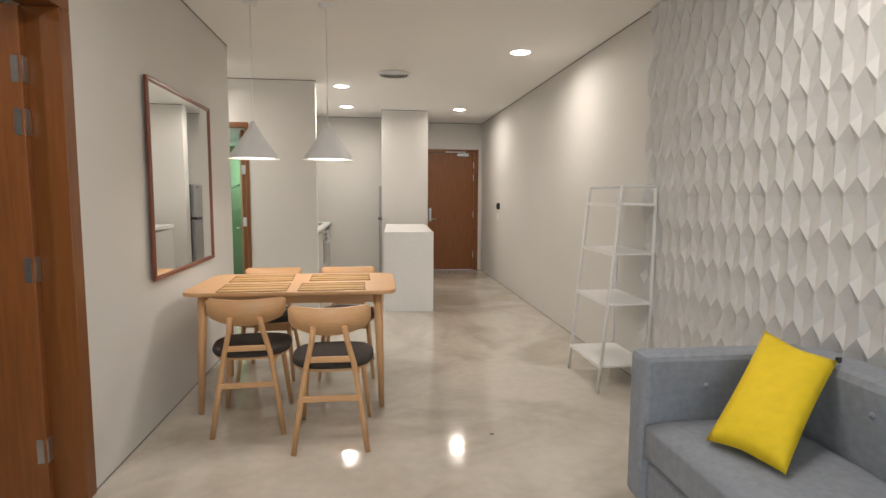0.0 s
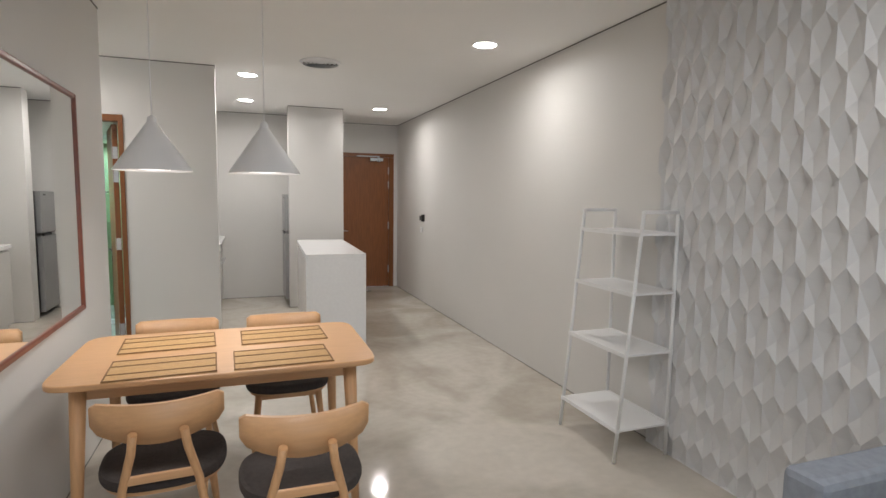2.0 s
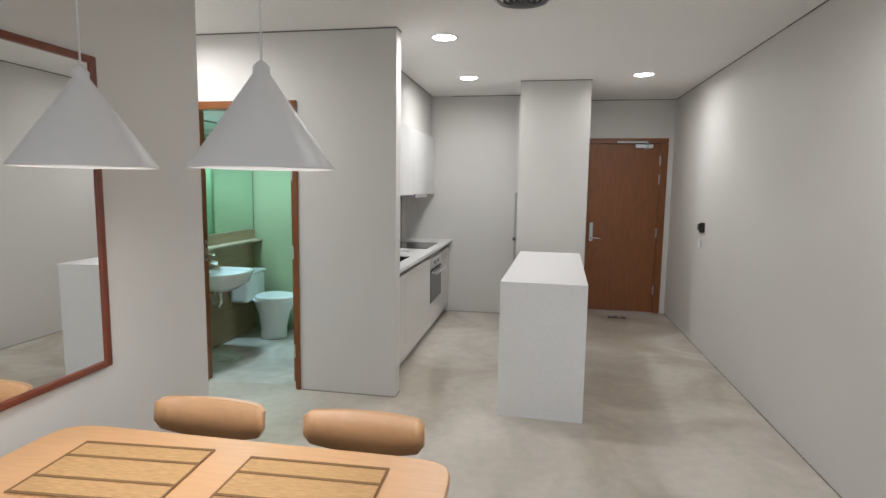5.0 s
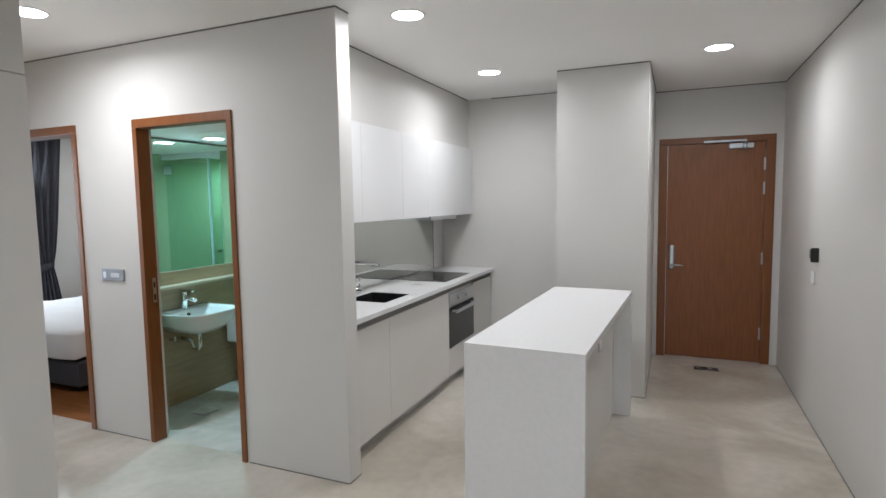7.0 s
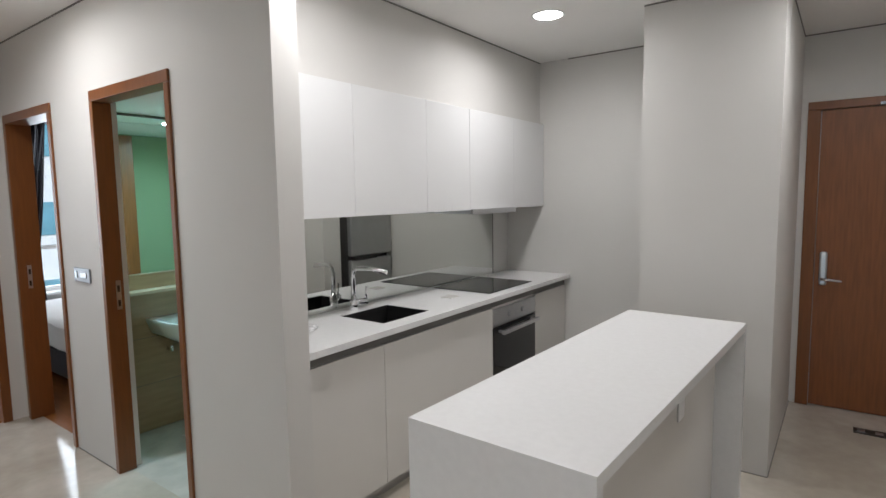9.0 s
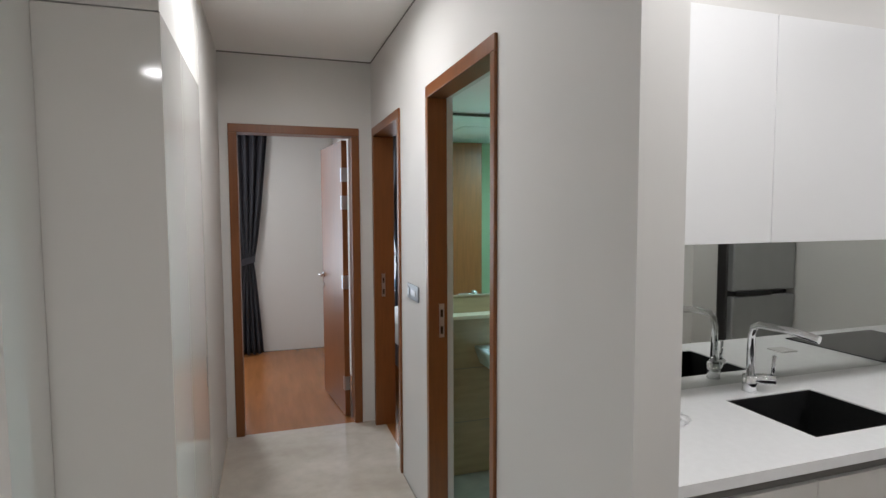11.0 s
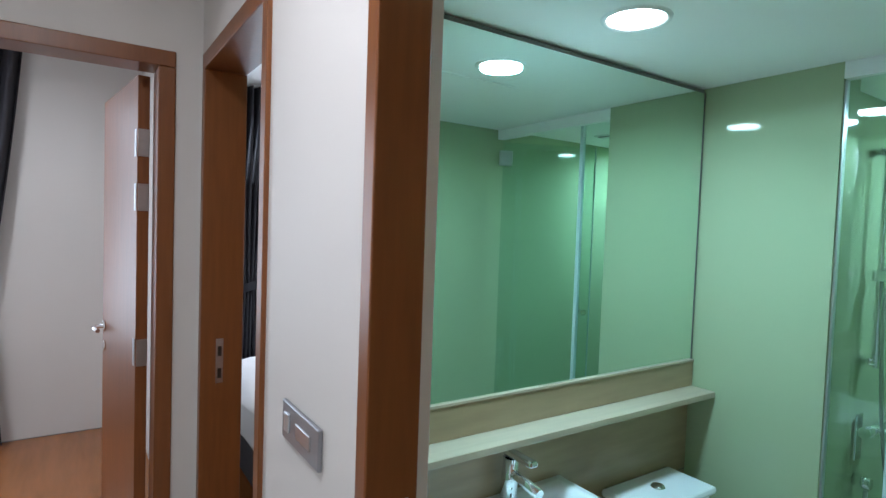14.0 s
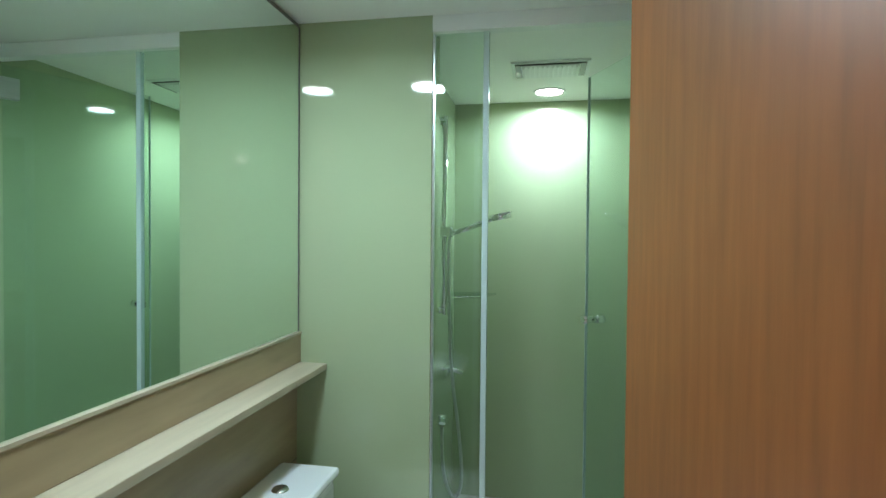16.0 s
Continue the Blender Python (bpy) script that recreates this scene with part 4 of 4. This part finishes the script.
def basin_outline(k, y0=6.42, y1=6.91, x0=WX, x1=-1.60):
    cyy = (y0 + y1) / 2
    out = [(x0 + (1 - k) * 0.09, cyy - k * (y1 - y0) / 2)]
    for j in range(25):
        a = -90 + 180 * j / 24
        cc, s = math.cos(radians(a)), math.sin(radians(a))
        out.append((x0 + 0.19 + k * (x1 - x0 - 0.19) * abs(cc) ** 0.62, cyy + k * (y1 - y0) / 2 * math.copysign(abs(s) ** 0.62, s)))
    out.append((x0 + (1 - k) * 0.09, cyy + k * (y1 - y0) / 2))
    return out


b = bmesh.new()
rings = [[b.verts.new((x + dx, y, z)) for x, y in basin_outline(k)] for k, z, dx in ((0.55, 0.60, -0.0), (0.88, 0.66, 0), (0.985, 0.735, 0), (1.0, 0.755, 0), (0.985, 0.76, 0.002), (0.84, 0.757, 0.02), (0.80, 0.735, 0.025), (0.68, 0.66, 0.03), (0.45, 0.640, 0.03))]
for p, q in zip(rings, rings[1:]):
    n = len(p)
    for k in range(n):
        b.faces.new((p[k], p[(k + 1) % n], q[(k + 1) % n], q[k])).smooth = True
b.faces.new(rings[0][::-1])
b.faces.new(rings[-1])
part("bowl", b, M_CERAMIC, bs)
part("drain", lathe(bmesh.new(), [(0.0, 0.006), (0.026, 0.005), (0.03, 0)], (-1.83, 6.665, 0.641), 20), M_CHROME, bs)
part("overflow", cyl(bmesh.new(), (-1.96, 6.665, 0.716), (-1.945, 6.665, 0.712), 0.011), M_BLACKP, bs)
part("trap", tube(bmesh.new(), [(-1.85, 6.665, 0.61), (-1.85, 6.665, 0.47), (-1.87, 6.665, 0.44), (-1.92, 6.665, 0.45), (-1.94, 6.665, 0.50), (WX, 6.665, 0.52)], 0.016), M_CHROME, bs, "chrome waste trap")
for y in (6.55, 6.78):
    part("valve", tube(bmesh.new(), [(WX, y, 0.53), (WX + 0.06, y, 0.53), (WX + 0.06, y, 0.56)], 0.010), M_CHROME, bs)
bs.matrix_basis = pose(-1.82, 6.745, 0.748)
bt = thing("basin_tap", (-1.99, 6.665, 0.76), "chrome single lever basin mixer tap", "tap")
part("body", cyl(bmesh.new(), (-1.995, 6.665, 0.755), (-1.99, 6.665, 0.885), 0.025, 0.022), M_CHROME, bt)
part("spout", tube(bmesh.new(), [(-1.99, 6.665, 0.842), (-1.94, 6.665, 0.838), (-1.872, 6.665, 0.826)], 0.015), M_CHROME, bt)
part("lever", B(-2.02, -1.895, 6.650, 6.680, 0.888, 0.906, bevel=0.006), M_CHROME, bt)
bt.matrix_basis = pose(-1.99, 6.75, 0.748)
# toilet
tl = thing("toilet", (-1.75, 7.29, 0), "white ceramic toilet with closed lid and dual flush cistern", "toilet")
part("cistern", B(WX, -1.855, 7.115, 7.465, 0.36, 0.625, bevel=0.02), M_CERAMIC, tl)
part("cistern_lid", B(WX, -1.845, 7.105, 7.475, 0.627, 0.655, bevel=0.012), M_CERAMIC, tl)
part("flush_button", lathe(bmesh.new(), [(0.0, 0.006), (0.02, 0.006), (0.024, 0.0)], (-1.95, 7.29, 0.655), 24), M_CHROME, tl)
b = bmesh.new()
rings = []
for k, z in ((0.62, 0.0), (0.60, 0.10), (0.72, 0.25), (0.97, 0.37), (1.0, 0.39)):
    rings.append([b.verts.new((-1.80 + 0.0 + (0.27 if math.cos(a) > 0 else 0.16) * k * math.cos(a) + 0.09, 7.29 + 0.178 * k * math.sin(a), z)) for a in [j * math.tau / 32 for j in range(32)]])
for p, q in zip(rings, rings[1:]):
    for k in range(32):
        b.faces.new((p[k], p[(k + 1) % 32], q[(k + 1) % 32], q[k])).smooth = True
b.faces.new(rings[0][::-1])
b.faces.new(rings[-1])
part("bowl", b, M_CERAMIC, tl)
part("seat_lid", slab(bmesh.new(), [(-1.71 + (0.275 if math.cos(a) > 0 else 0.135) * math.cos(a), 7.29 + 0.183 * math.sin(a)) for a in [j * math.tau / 36 for j in range(36)]], 0.392, 0.425, 0.010), M_CERAMIC, tl)
tl.matrix_basis = pose(-1.75, 7.38, 0)
# shower
sh = thing("shower_screen", (-1.25, 7.69, 0), "frameless glass shower screen with aluminium edge and open door", "shower screen")
g1 = part("fixed_panel", B(-1.588, -1.425, 7.692, 7.700, 0.05, 2.0), M_GLASS, sh, "narrow clear fixed glass panel")
part("edge_profile", B(-1.430, -1.412, 7.686, 7.706, 0.05, 2.0, bevel=0.002), M_EDGE, sh, "pale blue clear edge seal")
part("edge_profile", B(-1.590, -1.584, 7.687, 7.705, 0.05, 2.0), M_ALU, sh)
part("header", B(-1.590, -0.816, 7.677, 7.72, 2.004, 2.054), M_METALW, sh, "white header bar under the ceiling")
part("kerb", B(-1.590, -0.816, 7.66, 7.73, -0.002, 0.049, bevel=0.004), M_STONE, sh, "low pale stone kerb")
hx, hy, qx, qy = -0.845, 7.696, -1.07, 8.185
dd = Vector((qx - hx, qy - hy, 0))
m = Matrix.Translation((hx, hy, 0)) @ Matrix.Rotation(math.atan2(dd.y, dd.x), 4, 'Z')
gd = part("glass_door", B(0, dd.length, -0.004, 0.004, 0.06, 1.985, m=m), M_GLASS, sh, "clear glass door standing open")
b = bmesh.new()
for s in (-1, 1):
    cyl(b, m @ Vector((dd.length - 0.05, 0.004 * s, 1.05)), m @ Vector((dd.length - 0.05, 0.045 * s, 1.05)), 0.013, 0.016)
part("knob", b, M_CHROME, gd, "chrome door knob")
part("edge_seal", B(dd.length, dd.length + 0.003, -0.005, 0.005, 0.06, 1.985, m=m), M_EDGE, gd)
for z in (0.35, 1.9):
    part("hinge", B(-0.02, 0.05, -0.014, 0.014, z - 0.04, z + 0.04, bevel=0.003, m=m), M_STEEL, gd)
SX = -1.700
rs = thing("shower_set", (SX, 8.27, 1.4), "chrome riser rail with hand shower and hose", "shower")
part("riser_rail", tube(bmesh.new(), [(SX + 0.045, 8.27, 1.03), (SX + 0.045, 8.27, 1.87)], 0.0125), M_CHROME, rs)
for z in (1.05, 1.85):
    part("bracket", cyl(bmesh.new(), (SX + 0.001, 8.27, z), (SX + 0.05, 8.27, z), 0.015), M_CHROME, rs)
part("slider", B(SX + 0.025, SX + 0.085, 8.245, 8.295, 1.36, 1.405, bevel=0.008), M_CHROME, rs)
b = tube(bmesh.new(), [(SX + 0.07, 8.27, 1.375), (SX + 0.14, 8.28, 1.395), (SX + 0.24, 8.30, 1.435)], 0.012)
cyl(b, (SX + 0.28, 8.305, 1.462), (SX + 0.285, 8.306, 1.436), 0.05, 0.045, 24)
part("hand_shower", b, M_CHROME, rs)
b = bmesh.new()
hose = [(SX + 0.075, 8.27, 1.37), (SX + 0.070, 8.25, 1.30), (SX + 0.072, 8.25, 1.1), (SX + 0.085, 8.26, 0.8), (SX + 0.12, 8.27, 0.5), (SX + 0.13, 8.27, 0.32), (SX + 0.10, 8.27, 0.25), (SX + 0.06, 8.27, 0.32), (SX + 0.045, 8.27, 0.45), (SX + 0.045, 8.27, 0.55)]
sm_ = []
for k in range(len(hose) - 1):
    p0, p1, p2, p3 = [Vector(hose[min(max(j, 0), len(hose) - 1)]) for j in (k - 1, k, k + 1, k + 2)]
    for s in range(6):
        t = s / 6
        sm_.append(0.5 * ((2 * p1) + (p2 - p0) * t + (2 * p0 - 5 * p1 + 4 * p2 - p3) * t * t + (3 * p1 - p0 - 3 * p2 + p3) * t ** 3))
part("hose", tube(bmesh.new(), sm_ + [Vector(hose[-1])], 0.007, 8), M_STEEL, rs, "flexible metal hose")
mx_ = thing("shower_mixer", (SX, 8.27, 0.78), "chrome shower mixer valve on the green wall", "mixer valve")
part("body", cyl(bmesh.new(), (SX + 0.05, 8.20, 0.79), (SX + 0.05, 8.36, 0.79), 0.022), M_CHROME, mx_)
part("lever", tube(bmesh.new(), [(SX + 0.05, 8.28, 0.79), (SX + 0.09, 8.28, 0.795), (SX + 0.13, 8.28, 0.785)], 0.010), M_CHROME, mx_)
part("plate", B(SX + 0.001, SX + 0.012, 8.24, 8.30, 0.66, 0.84, bevel=0.004), M_CHROME, mx_)
part("outlet", cyl(bmesh.new(), (SX + 0.001, 8.27, 0.58), (SX + 0.06, 8.27, 0.58), 0.022), M_CHROME, mx_)
gs = thing("corner_shelf", (SX + 0.1, 8.72, 1.07), "small clear glass corner shelf in the shower", "shelf")
part("glass_shelf", slab(bmesh.new(), [(SX + 0.002, 8.828), (SX + 0.002, 8.60)] + [(SX + 0.002 + 0.22 * math.sin(radians(a)), 8.828 - 0.22 * math.cos(radians(a))) for a in range(10, 91, 10)], 1.066, 1.074), M_GLASS, gs)
part("rim", tube(bmesh.new(), [(SX + 0.002 + 0.222 * math.sin(radians(a)), 8.828 - 0.222 * math.cos(radians(a)), 1.07) for a in range(4, 88, 7)], 0.004, 6), M_CHROME, gs)
ev = thing("exhaust_vent", (-1.22, 8.27, HB), "white louvred exhaust vent in the shower ceiling", "vent")
part("frame", B(-1.375, -1.065, 8.17, 8.37, HB - 0.008, HB - 0.0005, bevel=0.002), M_METALW, ev)
part("backing", B(-1.36, -1.08, 8.185, 8.355, HB - 0.012, HB - 0.0085), M_BLACKP, ev)
part("cover", B(-1.335, -1.105, 8.19, 8.35, HB - 0.016, HB - 0.0125, bevel=0.001), M_METALW, ev)
for k in range(12):
    x = -1.325 + k * 0.019
    part("slat", B(x - 0.004, x + 0.004, 8.20, 8.34, HB - 0.021, HB - 0.0162, bevel=0.001), M_METALW, ev)
ht = thing("access_hatch", (-1.3, 6.85, HB), "flush white access hatch in the bathroom ceiling", "hatch")
part("panel", B(-1.588, -1.05, 6.60, 7.13, HB - 0.004, HB - 0.0005, bevel=0.001), M_CEIL, ht)
fd = thing("floor_drain", (-1.72, 6.64, 0), "square pale floor drain with steel frame", "floor drain")
part("frame", B(-1.79, -1.65, 6.57, 6.71, -0.0035, 0.001), M_STEEL, fd)
part("insert", B(-1.78, -1.66, 6.58, 6.70, 0.0005, 0.003, bevel=0.001), M_BATHFLOOR, fd)

# ---- bedrooms ----


def curtain(x, top, tie, foot, z_tie, label):
    """A tied-back curtain: y ranges at the rail, the tie and the floor."""
    c = thing("curtain", (x, (top[0] + top[1]) / 2, 0), label, "curtain", "bedroom curtains")
    b = bmesh.new()
    nz, ny, rows = 36, 84, []
    for i in range(nz + 1):
        z = 0.02 + (2.53 - 0.02) * i / nz
        if z > z_tie:
            k = (z - z_tie) / (2.53 - z_tie)
            e = k ** 0.72
            lo, hi = tie[0] + (top[0] - tie[0]) * e, tie[1] + (top[1] - tie[1]) * e
        else:
            k = 1 - (z - 0.02) / (z_tie - 0.02)
            e = min(1, k ** 0.8)
            lo, hi = tie[0] + (foot[0] - tie[0]) * e, tie[1] + (foot[1] - tie[1]) * e
        amp = 0.014 + 0.03 * min(1, abs(z - z_tie) / 0.9)
        rows.append([b.verts.new((x + amp * math.sin(j / ny * math.tau * 7 + 0.5 * math.sin(z * 2)) + 0.006 * math.sin(j * 0.9 + z * 3), lo + (hi - lo) * j / ny, z)) for j in range(ny + 1)])
    for p, q in zip(rows, rows[1:]):
        for j in range(ny):
            b.faces.new((p[j], p[j + 1], q[j + 1], q[j])).smooth = True
    ob = part("drape", b, M_CURTAIN, c)
    sol = ob.modifiers.new("thickness", 'SOLIDIFY')
    sol.thickness = 0.004
    a, d = tie
    b = bmesh.new()
    t = bmesh.new()
    bmesh.ops.create_cone(t, cap_ends=False, segments=28, radius1=1, radius2=1, depth=0.07)
    for q in t.verts:
        q.co = Vector((x + q.co.x * 0.045, (a + d) / 2 + q.co.y * (d - a + 0.03) / 2, z_tie + q.co.z + 0.15 * q.co.y * 0.2))
    join(b, t)
    part("tie_band", b, M_CURTAIN, c, "charcoal fabric tie-back band")
    return c


CL = "charcoal curtain gathered in a tie-back beside the window"
curtain(-5.24, (4.83, 5.44), (5.10, 5.26), (4.95, 5.34), 1.0, CL)
curtain(-5.24, (6.70, 7.12), (6.80, 6.95), (6.74, 7.0), 1.0, CL)
curtain(-5.24, (7.14, 8.0), (7.57, 7.78), (7.48, 7.90), 0.86, CL)
for y0, y1 in ((3.7, 5.5), (6.4, 8.1)):
    cr = thing("curtain_rail", (-5.22, y0, H), "white ceiling curtain rail", "curtain rail")
    part("rail", B(-5.26, -5.22, y0, y1, H - 0.022, H - 0.002, bevel=0.002), M_METALW, cr)
bd = thing("bed", (-4.1, 7.3, 0), "bed with white duvet on a dark upholstered base", "bed")
part("base", B(-5.08, -2.98, 6.53, 8.05, 0.05, 0.27, bevel=0.02), M_BEDBASE, bd, "dark grey upholstered bed base")


def soft(x0, x1, y0, y1, z0, z1, amp, seed):
    t = bmesh.new()
    bmesh.ops.create_cube(t, size=1)
    bmesh.ops.subdivide_edges(t, edges=t.edges[:], cuts=15, use_grid_fill=True)
    for q in t.verts:
        c = q.co.copy()
        k = (1 - abs(2 * c.x) ** 8) * (1 - abs(2 * c.y) ** 8)
        q.co = Vector(((x0 + x1) / 2 + c.x * (x1 - x0), (y0 + y1) / 2 + c.y * (y1 - y0), (z0 + z1) / 2 + c.z * (z1 - z0) * (0.75 + 0.25 * k)))
        q.co += amp * noise.noise_vector(q.co * 4.5 + Vector((seed, 0, 0)))
    for f in t.faces:
        f.smooth = True
    b = bmesh.new()
    join(b, t)
    return b


part("mattress", soft(-5.05, -3.0, 6.55, 8.03, 0.272, 0.46, 0.004, 1), M_LINEN, bd)
part("duvet", soft(-4.9, -2.97, 6.50, 8.06, 0.27, 0.54, 0.03, 5), M_LINEN, bd, "rumpled white duvet")
for x, y in ((-4.95, 6.6), (-3.1, 6.6), (-4.95, 7.95), (-3.1, 7.95)):
    part("foot", cyl(bmesh.new(), (x, y, 0), (x, y, 0.052), 0.02), M_BLACKP, bd)

# ---- outside ----
setting("ground", B(-160, 160, -160, 160, -14.2, -14.0), M_GROUND, "grey ground far below the windows")
for n, (yc, zs) in enumerate(((3.0, 3.2), (14.0, 3.1))):
    hs = thing("apartment_building", (-24, yc, -14), "white apartment block with bands of blue-green windows", "building", "buildings outside")
    part("wall", B(-30, -24, yc - 8, yc + 5, -14, 16), M_FACADE, hs)
    part("roof", B(-30.2, -23.8, yc - 8.2, yc + 5.2, 16, 16.4), M_FACADE, hs)
    for f in range(9):
        for k in range(6):
            part("window", B(-24.02, -23.97, yc - 7.6 + k * 2.05, yc - 5.8 + k * 2.05, -12.2 + f * zs, -10.9 + f * zs), M_FACADEG, hs)
